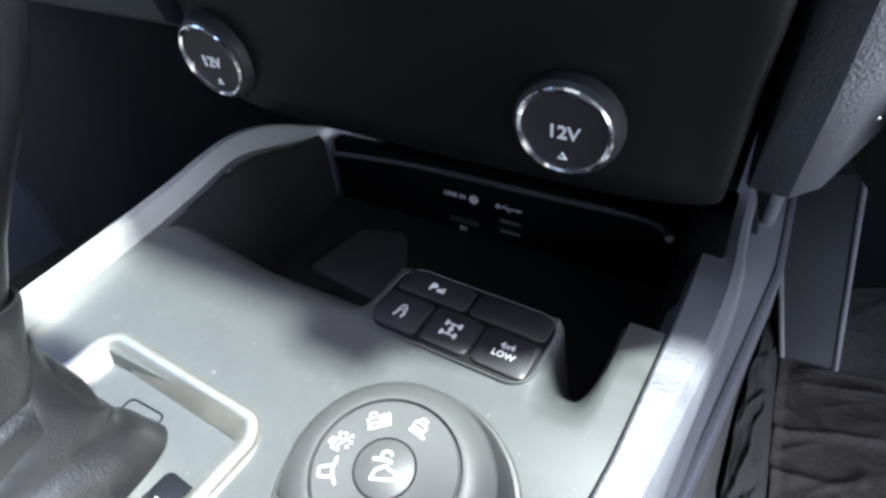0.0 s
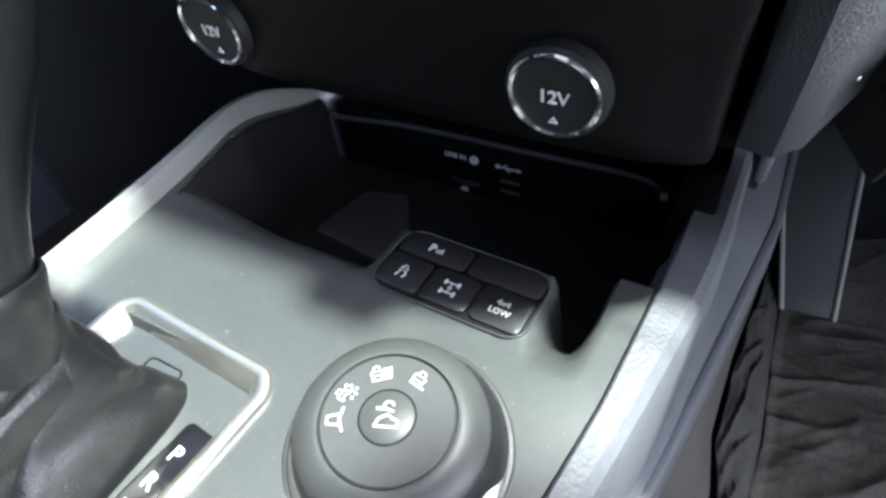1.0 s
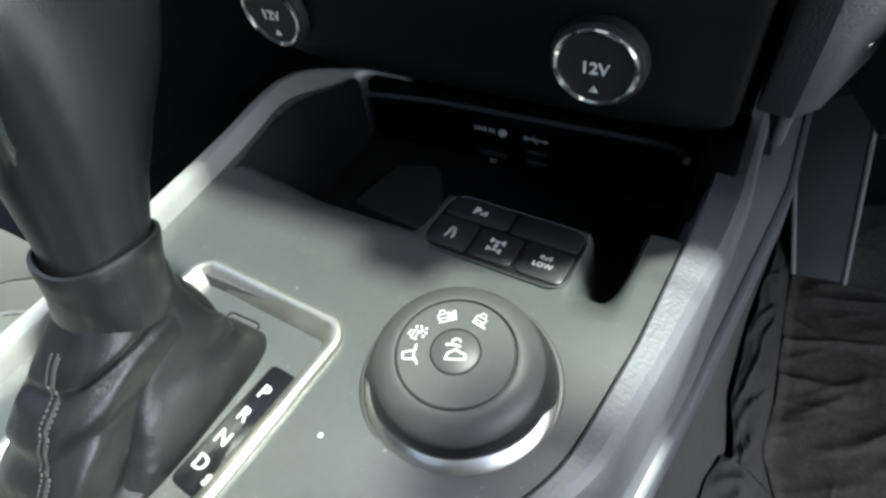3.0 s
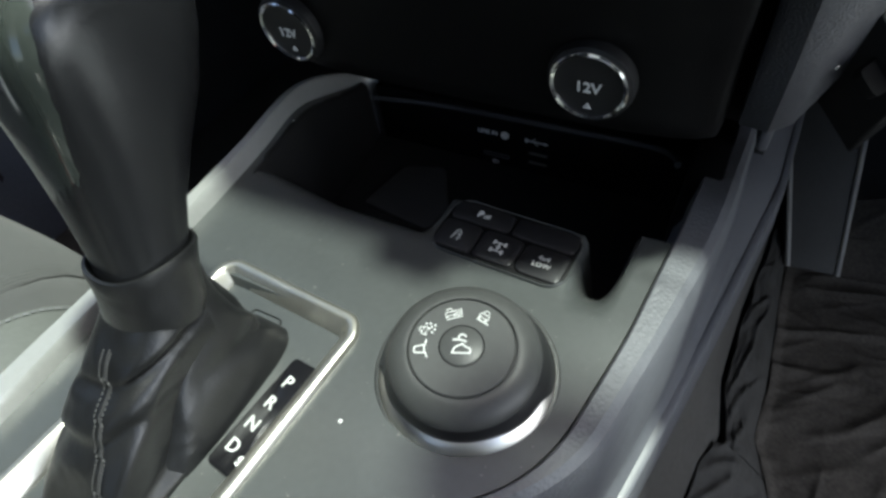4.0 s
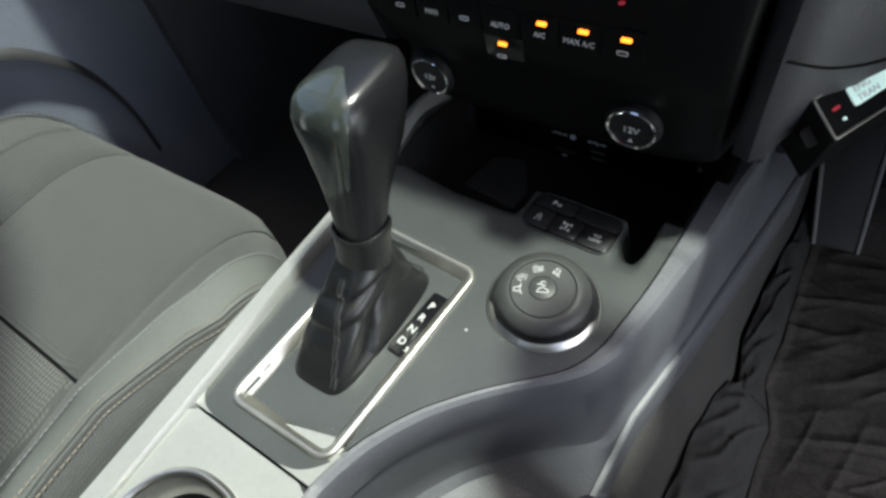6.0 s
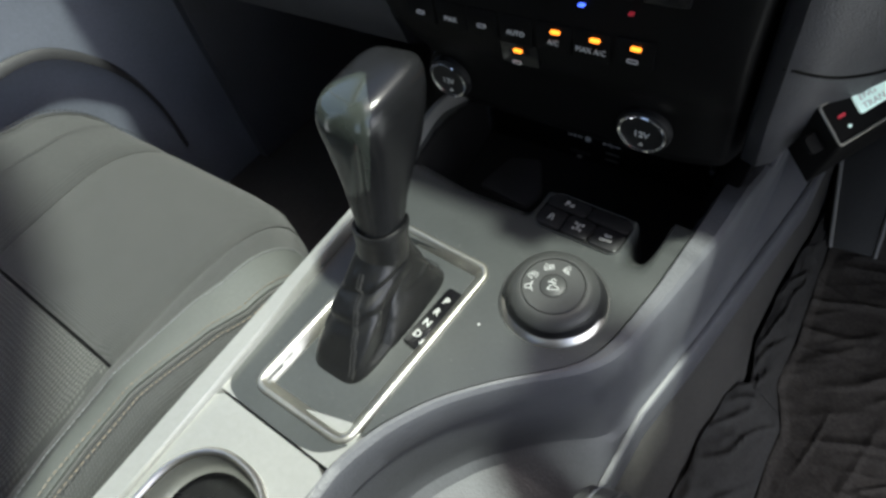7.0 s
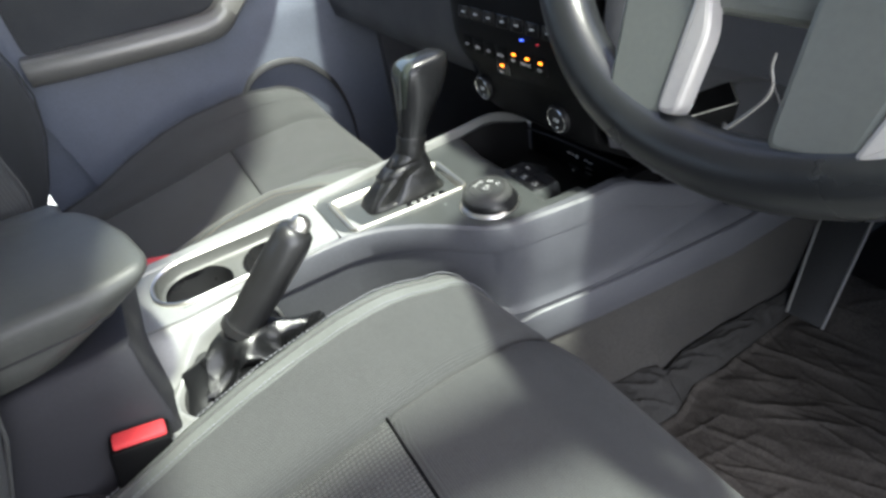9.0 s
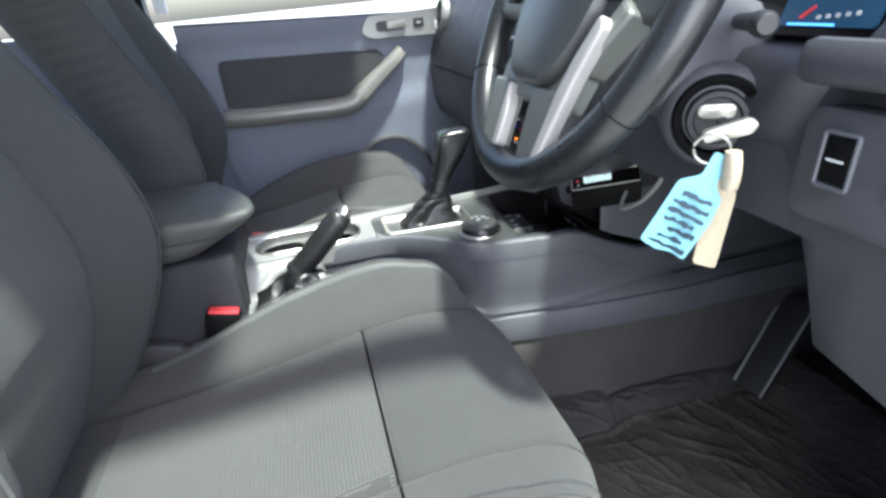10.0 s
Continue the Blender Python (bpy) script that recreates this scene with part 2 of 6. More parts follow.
# ---------------------------------------------------------------- mesh tools
class Geo:
    def __init__(self):
        self.v, self.f = [], []

    def add(self, verts, faces):
        o = len(self.v)
        self.v += [tuple(p) for p in verts]
        self.f += [tuple(i + o for i in f) for f in faces]
        return self

    def loft(self, rings, closed=True, caps=True, loop=False):
        n = len(rings[0])
        faces = []
        m = len(rings)
        for i in range(m if loop else m - 1):
            for j in range(n if closed else n - 1):
                a, b = i * n + j, i * n + (j + 1) % n
                c, d = ((i + 1) % m) * n + (j + 1) % n, ((i + 1) % m) * n + j
                faces.append((a, b, c, d))
        if caps and closed and not loop:
            faces.append(tuple(reversed(range(n))))
            faces.append(tuple(range((m - 1) * n, m * n)))
        return self.add([p for r in rings for p in r], faces)

    def box(self, c, s, rot=None):
        hx, hy, hz = s[0] / 2, s[1] / 2, s[2] / 2
        q = [Vector((x, y, z)) for z in (-hz, hz) for x, y in ((-hx, -hy), (hx, -hy), (hx, hy), (-hx, hy))]
        if rot is not None:
            q = [rot @ p for p in q]
        q = [p + Vector(c) for p in q]
        return self.add(q, [(3, 2, 1, 0), (4, 5, 6, 7), (0, 1, 5, 4), (1, 2, 6, 5), (2, 3, 7, 6), (3, 0, 4, 7)])

    def tube(self, pts, r, n=10, loop=False, squash=1.0):
        pts = [Vector(p) for p in pts]
        rings = []
        m = len(pts)
        up = Vector((0.13, 0.21, 1)).normalized()
        for i, p in enumerate(pts):
            a = pts[(i - 1) % m] if loop or i > 0 else pts[i]
            b = pts[(i + 1) % m] if loop or i < m - 1 else pts[i]
            d = (b - a).normalized()
            s = d.cross(up).normalized()
            u = s.cross(d)
            rr = r[i] if isinstance(r, (list, tuple)) else r
            rings.append([p + s * (rr * math.cos(t)) + u * (rr * squash * math.sin(t)) for t in (2 * math.pi * k / n for k in range(n))])
        return self.loft(rings, loop=loop)

    def lathe(self, profile, m=None, n=40):
        m = m or Matrix()
        rings = []
        for r, z in profile:
            rings.append([m @ Vector((r * math.cos(t), r * math.sin(t), z)) for t in (2 * math.pi * k / n for k in range(n))])
        return self.loft(rings)

    def plate(self, outline, z0, z1, m=None, soft=0.0):
        """A flat piece from a counter-clockwise outline, with a softened upper edge."""
        m = m or Matrix()
        rings = [[(x, y, z0) for x, y in outline]]
        if soft:
            rings.append([(x, y, z1 - soft) for x, y in outline])
            rings.append([(x, y, z1 - soft * 0.3) for x, y in inset(outline, soft * 0.3)])
            rings.append([(x, y, z1) for x, y in inset(outline, soft)])
        else:
            rings.append([(x, y, z1) for x, y in outline])
        return self.loft([[m @ Vector(p) for p in r] for r in rings])

    def ring(self, outline, width, z0, z1, m=None, soft=0.001):
        m = m or Matrix()
        a, b = outline, inset(outline, width)
        rings = [[(x, y, z0) for x, y in a], [(x, y, z1 - soft) for x, y in a], [(x, y, z1) for x, y in inset(a, soft)],
                 [(x, y, z1) for x, y in inset(a, width - soft)], [(x, y, z1 - soft) for x, y in b], [(x, y, z0) for x, y in b]]
        return self.loft([[m @ Vector(p) for p in r] for r in rings], caps=False, loop=True)

    def grid(self, fn, nu, nv, thick=0.0):
        top = [Vector(fn(i / nu, j / nv)) for j in range(nv + 1) for i in range(nu + 1)]
        w = nu + 1
        quads = [(j * w + i, j * w + i + 1, (j + 1) * w + i + 1, (j + 1) * w + i) for j in range(nv) for i in range(nu)]
        if not thick:
            return self.add(top, quads)
        n = len(top)
        low = [p - Vector((0, 0, thick)) for p in top]
        rim = [j for j in range(w)] + [j * w + nu for j in range(1, nv + 1)] + [nv * w + i for i in range(nu - 1, -1, -1)] + [j * w for j in range(nv - 1, 0, -1)]
        faces = quads + [tuple(n + k for k in reversed(q)) for q in quads]
        for k in range(len(rim)):
            a, b = rim[k], rim[(k + 1) % len(rim)]
            faces.append((b, a, n + a, n + b))
        return self.add(top + low, faces)


def inset(outline, d):
    """A counter-clockwise outline moved inwards by d."""
    n = len(outline)
    out = []
    for i in range(n):
        p, a, b = Vector(outline[i]), Vector(outline[i - 1]), Vector(outline[(i + 1) % n])
        e1, e2 = (p - a).normalized(), (b - p).normalized()
        n1, n2 = Vector((-e1.y, e1.x)), Vector((-e2.y, e2.x))
        s = n1 + n2
        k = max(0.4, 1 + n1.dot(n2))
        out.append(tuple(p + s * (d / k)))
    return out


def rounded(x0, y0, x1, y1, r, n=6):
    out = []
    for cx, cy, a0 in ((x1 - r, y0 + r, -90), (x1 - r, y1 - r, 0), (x0 + r, y1 - r, 90), (x0 + r, y0 + r, 180)):
        for k in range(n + 1):
            a = radians(a0 + 90 * k / n)
            out.append((cx + r * math.cos(a), cy + r * math.sin(a)))
    return out


def soften(points, r, n=5):
    """Rounds the corners of a polygon."""
    out = []
    m = len(points)
    for i in range(m):
        p, a, b = Vector(points[i]), Vector(points[i - 1]), Vector(points[(i + 1) % m])
        d = min(r, (a - p).length * 0.45, (b - p).length * 0.45)
        s, e = p + (a - p).normalized() * d, p + (b - p).normalized() * d
        for k in range(n + 1):
            t = k / n
            out.append(tuple(s * (1 - t) ** 2 + p * 2 * t * (1 - t) + e * t * t))
    return out


def curve(pts, n=8, loop=False):
    """A smooth line through points."""
    pts = [Vector(p) for p in pts]
    m = len(pts)
    out = []
    for i in range(m if loop else m - 1):
        p0 = pts[(i - 1) % m] if loop or i > 0 else pts[0] * 2 - pts[1]
        p1, p2 = pts[i], pts[(i + 1) % m]
        p3 = pts[(i + 2) % m] if loop or i < m - 2 else pts[-1] * 2 - pts[-2]
        for k in range(n):
            t = k / n
            out.append(0.5 * (2 * p1 + (p2 - p0) * t + (2 * p0 - 5 * p1 + 4 * p2 - p3) * t * t + (3 * p1 - p0 - 3 * p2 + p3) * t ** 3))
    if not loop:
        out.append(pts[-1])
    return out


def smooth(a, b, x):
    t = min(1, max(0, (x - a) / (b - a)))
    return t * t * (3 - 2 * t)


def table(xs, ys, x):
    return float(np.interp(x, xs, ys))


BASE = {}


def part(name, geo, material, parent=None, label="", bevel=0.0, angle=38, seg=2):
    me = bpy.data.meshes.new(name)
    me.from_pydata(geo.v, [], geo.f)
    bm = bmesh.new()
    bm.from_mesh(me)
    if bevel:
        edges = [e for e in bm.edges if len(e.link_faces) == 2 and e.calc_face_angle(0) > radians(30)]
        bmesh.ops.bevel(bm, geom=edges, offset=bevel, segments=seg, affect="EDGES", profile=0.5, clamp_overlap=True)
    bmesh.ops.recalc_face_normals(bm, faces=bm.faces)
    bm.to_mesh(me)
    bm.free()
    me.materials.append(material)
    me.polygons.foreach_set("use_smooth", [True] * len(me.polygons))
    me.set_sharp_from_angle(angle=radians(angle))
    ob = new(name, me)
    if parent is not None:
        ob.parent = parent
        if parent.name in BASE:
            ob.matrix_parent_inverse = Matrix.Translation(-BASE[parent.name])
    if label:
        ob["label"] = label
    return ob


def thing(name, at, label, category, group="", kind=""):
    ob = new(name)
    ob.empty_display_size = 0.02
    ob.location = at
    BASE[ob.name] = Vector(at)
    return tagged(ob, label, category, group, kind)


def setting(name, geo, material, label, category, bevel=0.0, angle=38):
    return tagged(part(name, geo, material, None, "", bevel, angle), label, category, "", "structure")


def words(name, text, size, m, material, parent, depth=0.0003, bold=0.0):
    c = bpy.data.curves.new(name, "FONT")
    c.body, c.size, c.extrude, c.align_x, c.align_y = text, size, depth, "CENTER", "CENTER"
    c.offset = bold
    c.resolution_u = 3
    tmp = bpy.data.objects.new(name, c)
    scene.collection.objects.link(tmp)
    me = bpy.data.meshes.new_from_object(tmp)
    bpy.data.objects.remove(tmp)
    bpy.data.curves.remove(c)
    me.transform(m)
    me.materials.clear()
    me.materials.append(material)
    ob = new(name, me)
    ob.parent = parent
    if parent.name in BASE:
        ob.matrix_parent_inverse = Matrix.Translation(-BASE[parent.name])
    return ob


def frame_of(o, x, y):
    """A placing matrix with its origin, its x direction and roughly its y direction."""
    x = Vector(x).normalized()
    z = x.cross(Vector(y)).normalized()
    y = z.cross(x)
    m = Matrix((x, y, z)).transposed().to_4x4()
    m.translation = Vector(o)
    return m


# ---------------------------------------------------------------- outside and cabin shell
setting("ground", Geo().grid(lambda u, v: (-1500 + 3000 * u, -1500 + 3000 * v, -0.62), 40, 40), CONCRETE, "pale concrete yard floor beneath the parked truck", "ground")

g = Geo().box((0, -0.03, -0.06), (1.60, 3.2, 0.04))
setting("floor", g, FLOORCARPET, "dark grey carpeted cabin floor", "floor", bevel=0.004)
# Unseen roof: its made-up slanted front edge keeps sun off seat and armrest.
def roof(u, v):
    x = -0.64 + 1.28 * u
    front = table([-0.64, -0.26, -0.10, 0.10, 0.24, 0.64], [-0.10, -0.08, -0.14, -0.28, -0.38, -0.42], x)
    return x, -1.65 + (front + 1.65) * v, 1.225 + 0.04 * math.sin(math.pi * u)


setting("ceiling", Geo().grid(roof, 24, 10, 0.03), HEADLINER, "unseen cabin roof with pale headliner, front edge slanted to cast shade", "ceiling")
g = Geo().box((0, 0.78, 0.42), (1.5, 0.03, 0.94))
setting("wall_front", g, DARKGREY, "black bulkhead behind the footwells", "wall")
g = Geo().box((0, -1.66, 0.25), (1.5, 0.03, 0.62))
setting("wall_rear", g, DARKGREY, "dark rear wall of the cabin", "wall")
for side in (-1, 1):
    g = Geo().loft([[(side * x, y, z) for x, y in ((0.70, y0 - 0.05), (0.76, y0 - 0.05), (0.76, y0 + 0.06), (0.70, y0 + 0.05))] for z, y0, x0 in ((-0.04, -0.78, 0), (0.72, -0.78, 0))])
    g.loft([[(side * (x - 0.10 * k), y, z) for x, y in ((0.70, -0.84), (0.76, -0.84), (0.76, -0.73), (0.70, -0.74))] for z, k in ((0.72, 0), (1.24, 1))])
    setting("wall_pillar", g, DOORGREY, "grey trimmed centre pillar beside the front seat", "pillar", bevel=0.012)
    g = Geo().tube([(side * 0.77, 0.78, 0.86), (side * 0.72, 0.42, 1.0), (side * 0.655, 0.02, 1.165), (side * 0.63, -0.26, 1.245), (side * 0.63, -0.8, 1.26), (side * 0.63, -1.65, 1.24)], 0.052, 10)
    setting("wall_roof_rail", g, HEADLINER, "pale roof rail along the cabin side", "roof rail")
    g = Geo().box((side * 0.73, -1.24, 0.35), (0.05, 0.80, 0.80))
    setting("wall_rear_door", g, DOORGREY, "closed grey rear door panel", "door", bevel=0.01)
    g = Geo().box((side * 0.755, 0.46, 0.40), (0.03, 0.66, 0.92))
    setting("wall_kick_panel", g, GREY, "dark kick panel at the side of the footwell", "wall")
g = Geo().box((0.73, -0.28, -0.03), (0.10, 0.92, 0.07))
setting("door_sill", g, DARKGREY, "dark plastic sill of the open driver doorway", "door sill", bevel=0.01)


# ---------------------------------------------------------------- centre console
console = thing("centre_console", (0, -0.2, -0.04), "grey and silver centre console between the front seats", "console")
YS = [-0.293, -0.27, -0.25, -0.215, -0.18, -0.145, -0.12, -0.06, 0.0, 0.03, 0.2]
XS = [0.000, 0.006, 0.013, 0.034, 0.066, 0.107, 0.119, 0.1285, 0.1335, 0.136, 0.140]
XF = [0.000, 0.006, 0.013, 0.034, 0.066, 0.108, 0.123, 0.134, 0.1435, 0.147, 0.154]


def blur(ys, xs, y):
    return sum(table(ys, xs, y + d * 0.005) * w for d, w in ((-3, 1), (-2, 2), (-1, 3), (0, 4), (1, 3), (2, 2), (3, 1))) / 16


def right_edge(y):
    return blur(YS, XS, y)


def flank_edge(y):
    return blur(YS, XF, y)


def top_z(x, y):
    pod = smooth(0.004, 0.014, x) * (1 - smooth(0.093, 0.102, x))
    side_z = 0.335 - 0.030 * smooth(0.02, 0.13, y)
    wall = table([-0.2, -0.03, 0.04, 0.12], [-0.118, -0.121, -0.132, -0.142], y)
    if y > -0.03 and x < wall:
        return side_z
    left = 1 - smooth(0.004, 0.014, x)
    right = smooth(0.108, 0.119, x)
    notch = max(0, 1 - pod - left - right)
    t = (pod * smooth(-0.006, 0.001, y) + left * smooth(-0.045 + 0.2 * max(0, -0.06 - x), 0.022, y)
         + right * smooth(0.004, 0.02, y) + notch * smooth(-0.056, 0.024, y))
    z = 0.335 - 0.083 * min(1, t)
    if -0.082 < x < 0.006 and -0.272 < y < -0.106:
        z -= 0.006
    return z


def top(u, v):
    y = -0.293 + 0.413 * v
    xl = table([-0.3, -0.1, 0.0, 0.05, 0.12], [-0.114, -0.122, -0.132, -0.142, -0.144], y)
    if y < -0.271:
        xl += 0.022 - math.sqrt(max(0.0, 0.022 ** 2 - (-0.271 - y) ** 2))
    xr = right_edge(y) + 0.0002
    if y < -0.265:
        xr -= 0.020 - math.sqrt(max(0.0, 0.028 ** 2 - (-0.265 - y) ** 2)) + 0.008
    x = xl + (min(xr, 0.128 + (0.02 if y < 0.005 else 0)) - xl) * u
    return x, y, top_z(x, y)


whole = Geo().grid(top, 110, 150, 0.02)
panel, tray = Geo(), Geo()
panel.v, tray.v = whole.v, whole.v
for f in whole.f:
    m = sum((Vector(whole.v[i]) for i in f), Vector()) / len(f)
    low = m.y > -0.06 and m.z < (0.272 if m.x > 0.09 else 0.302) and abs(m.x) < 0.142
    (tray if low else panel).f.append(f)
part("top_panel", panel, CHARCOAL, console, "charcoal grained top panel")
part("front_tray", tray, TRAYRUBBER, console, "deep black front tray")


rings = []
for k in range(17):
    y = -0.034 + 0.152 * k / 16
    w = table([-0.2, -0.03, 0.04, 0.12], [-0.118, -0.121, -0.132, -0.142], y)
    zt = 0.3352 - 0.030 * smooth(0.02, 0.13, y)
    rings.append([(w - 0.003, y, zt - 0.001), (w + 0.0015, y, zt), (w + 0.0045, y, zt - 0.003), (w + 0.0065, y, 0.245), (w - 0.003, y, 0.245)])
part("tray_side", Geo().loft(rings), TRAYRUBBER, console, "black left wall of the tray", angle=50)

# right flank: a band under the top edge, an upright wall, a hollow floor and a lower skirt
def skirt_x(y):
    return table([-0.6, -0.2, -0.09, 0.025, 0.24, 0.76], [0.142, 0.142, 0.146, 0.166, 0.198, 0.21], y)


def skirt_z(y):
    return 0.184 + 0.018 * smooth(-0.1, 0.45, y)


def flank(y):
    x, c = flank_edge(y), right_edge(y)
    z0 = table([-1, 0.0, 0.04, 0.07, 0.12, 0.18, 0.25, 0.8], [0.336, 0.336, 0.338, 0.330, 0.304, 0.280, 0.271, 0.270], y)
    xs, zs = skirt_x(y), skirt_z(y)
    d = xs - x
    f = smooth(0.0, 0.05, d)
    e = 1 - smooth(-0.135, -0.095, y)
    fl = zs + 0.028 * f + 0.009 * (1 - f)
    return [(c - 0.004, y, z0 - 0.014), (c + 0.0008, y, z0 - 0.0028), (c + 0.0012, y, z0 - 0.0008), (c + 0.0022, y, z0 + 0.0002), (x + 0.0050, y, z0 - 0.0002), (x + 0.0090, y, z0 - 0.0030), (x + 0.0112, y, z0 - 0.0085), (x + 0.0122, y, z0 - 0.0360),
            (x + 0.0116, y, z0 - 0.0372), (x + 0.0090 + 0.004 * (1 - f), y, z0 - 0.0392), (x + 0.0085 * f + 0.016 * (1 - f), y, min(0.238, z0 - 0.046)), (x + 0.0095 * f + 0.7 * d * (1 - f), y, min(fl + 0.008, z0 - 0.05)), (x + 0.0125 * f + 0.8 * d * (1 - f), y, min(fl, z0 - 0.053)),
            (x + 0.022 * f + 0.9 * d * (1 - f), y, zs + 0.021 * f + 0.003 * (1 - f)), (xs - 0.0015, y, zs), (xs, y, zs - 0.004), (xs + 0.001, y, -0.04), (x - 0.02, y, -0.04)]


ys = [-0.50, -0.42, -0.36, -0.32] + [-0.293 + 0.0065 * k for k in range(45)] + [0.0, 0.008, 0.015, 0.022, 0.03, 0.04, 0.05, 0.06, 0.07, 0.085, 0.10, 0.12, 0.14, 0.16, 0.18, 0.21, 0.25, 0.5, 0.76]
part("side_panel", Geo().loft([flank(y) for y in ys]), LEATHERGREY, console, "grey side panel with a hollow beside the lever", angle=27)
g = Geo().loft([[(skirt_x(y) - 0.001, y, skirt_z(y) + 0.001), (skirt_x(y) + 0.005, y, skirt_z(y) - 0.001), (skirt_x(y) + 0.009, y, skirt_z(y) - 0.052), (skirt_x(y) + 0.001, y, skirt_z(y) - 0.058)] for y in (-0.5, -0.3, -0.2, -0.09, 0.0, 0.1, 0.24, 0.4, 0.55, 0.75)])
part("tunnel_cover", Geo().loft([[(0.160, y, zl), (0.166, y, zl), (0.168, y, 0.46), (0.158, y, 0.46)] for y, zl in ((0.095, 0.335), (0.12, 0.322), (0.18, 0.297), (0.25, 0.268), (0.6, 0.26))]), GREY, console, "grey cover beneath the dash", bevel=0.002)
part("skirt_trim", g, GREY, console, "grey lower skirt strip", bevel=0.001)
g = Geo().loft([[(x0 - 0.008, y, z0), (x0, y, z0 + 0.002), (x0 + 0.004, y, z0 - 0.008), (x0 + 0.004, y, -0.04), (-0.19, y, -0.04), (-0.175, y, 0.2)] for y, x0, z0 in ((-0.56, -0.112, 0.330), (-0.3, -0.121, 0.334), (-0.1, -0.128, 0.332), (0.0, -0.137, 0.329), (0.06, -0.149, 0.322), (0.11, -0.149, 0.310), (0.14, -0.14, 0.296), (0.3, -0.15, 0.29), (0.76, -0.15, 0.29))])
part("side_panel", g, GREY, console)

# silver rail along the passenger side
rail = curve([(-0.112, -0.56, 0.335), (-0.119, -0.36, 0.337), (-0.124, -0.20, 0.340), (-0.128, -0.09, 0.342), (-0.134, -0.02, 0.343), (-0.140, 0.015, 0.343), (-0.146, 0.045, 0.340), (-0.150, 0.072, 0.332), (-0.151, 0.098, 0.320), (-0.149, 0.118, 0.309), (-0.140, 0.132, 0.303), (-0.124, 0.140, 0.300), (-0.105, 0.143, 0.299)], 6)
rings = []
for i, p in enumerate(rail):
    d = (rail[min(i + 1, len(rail) - 1)] - rail[max(i - 1, 0)]).normalized()
    s = d.cross(Vector((0, 0, 1))).normalized()
    w = table([-0.56, -0.3, -0.2, 0.0, 0.2], [0.010, 0.010, 0.0080, 0.0046, 0.0036], p.y)
    rings.append([p + s * a + Vector((0, 0, b)) for a, b in ((-w, -0.02), (-w, 0.001), (-w + 0.002, 0.004), (w - 0.002, 0.004), (w, 0.001), (w + 0.001, -0.02))])
part("side_rail", Geo().loft(rings), SILVER, console, "satin silver side rail")

# tray back wall, its bright lip, and the sockets printed on it
g = Geo().box((0.0, 0.126, 0.276), (0.262, 0.012, 0.056))
part("tray_back", g, BLACK, console, "black back wall of the tray", bevel=0.002)
part("tray_lip", Geo().tube(curve([(-0.128, 0.112, 0.298), (-0.06, 0.116, 0.302), (0.03, 0.116, 0.304), (0.10, 0.115, 0.306), (0.118, 0.105, 0.309), (0.122, 0.085, 0.32)], 6), 0.0022, 8), DARKGREY, console)
part("tray_end", Geo().box((0.139, 0.078, 0.286), (0.020, 0.100, 0.090)), BLACK, console, bevel=0.002)
part("tray_liner", Geo().plate(soften([(-0.098, 0.034), (-0.035, 0.026), (-0.030, 0.052), (-0.055, 0.095), (-0.088, 0.085)], 0.006), 0.251, 0.2575, None, 0.002), DARKGREY, console, "loose dark rubber liner in the tray")
WALLM = frame_of((0, 0.1195, 0), (1, 0, 0), (0, 0, 1))
for k, z in enumerate((0.272, 0.263)):
    g = Geo().ring(rounded(0.008, z - 0.0030, 0.026, z + 0.0030, 0.001), 0.0009, -0.0005, 0.001, WALLM, 0.0003)
    port = part("usb_port", g, BLACK, console, "usb socket in the tray wall")
    part("tongue", Geo().plate(rounded(0.0095, z - 0.0012, 0.0245, z + 0.0006, 0.0004), -0.0005, 0.0008, WALLM), SATIN, port)
g = Geo()
for x0, z0, x1, z1 in ((0.008, 0.2830, 0.022, 0.2840),):
    g.plate(rounded(x0, z0, x1, z1, 0.0004), 0, 0.0006, WALLM)
g.lathe([(0.0018, 0), (0.0018, 0.0006)], WALLM @ Matrix.Translation((0.0075, 0.2835, 0)), 10)
g.plate([(0.022, 0.2820), (0.0255, 0.2835), (0.022, 0.2850)], 0, 0.0006, WALLM)
g.plate([(0.011, 0.2838), (0.0118, 0.2838), (0.0150, 0.2868), (0.0142, 0.2868)], 0, 0.0006, WALLM)
g.plate([(0.013, 0.2832), (0.0138, 0.2832), (0.0172, 0.2804), (0.0164, 0.2804)], 0, 0.0006, WALLM)
part("usb_sign", g, GREYINK, console)
words("lettering", "LINE IN", 0.0052, WALLM @ Matrix.Translation((-0.026, 0.2835, 0.0003)), GREYINK, console)
words("lettering", "SD", 0.0052, WALLM @ Matrix.Translation((-0.020, 0.249 + 0.0055, 0.0003)), GREYINK, console)
part("card_slot", Geo().ring(rounded(-0.031, 0.2595, -0.008, 0.2635, 0.001), 0.001, -0.0004, 0.0008, WALLM, 0.0003), DARKGREY, console)
part("audio_jack", Geo().lathe([(0.0034, 0), (0.0034, 0.001), (0.0020, 0.001), (0.0020, 0.0004)], WALLM @ Matrix.Translation((-0.011, 0.2835, 0)), 16), GREYINK, console)

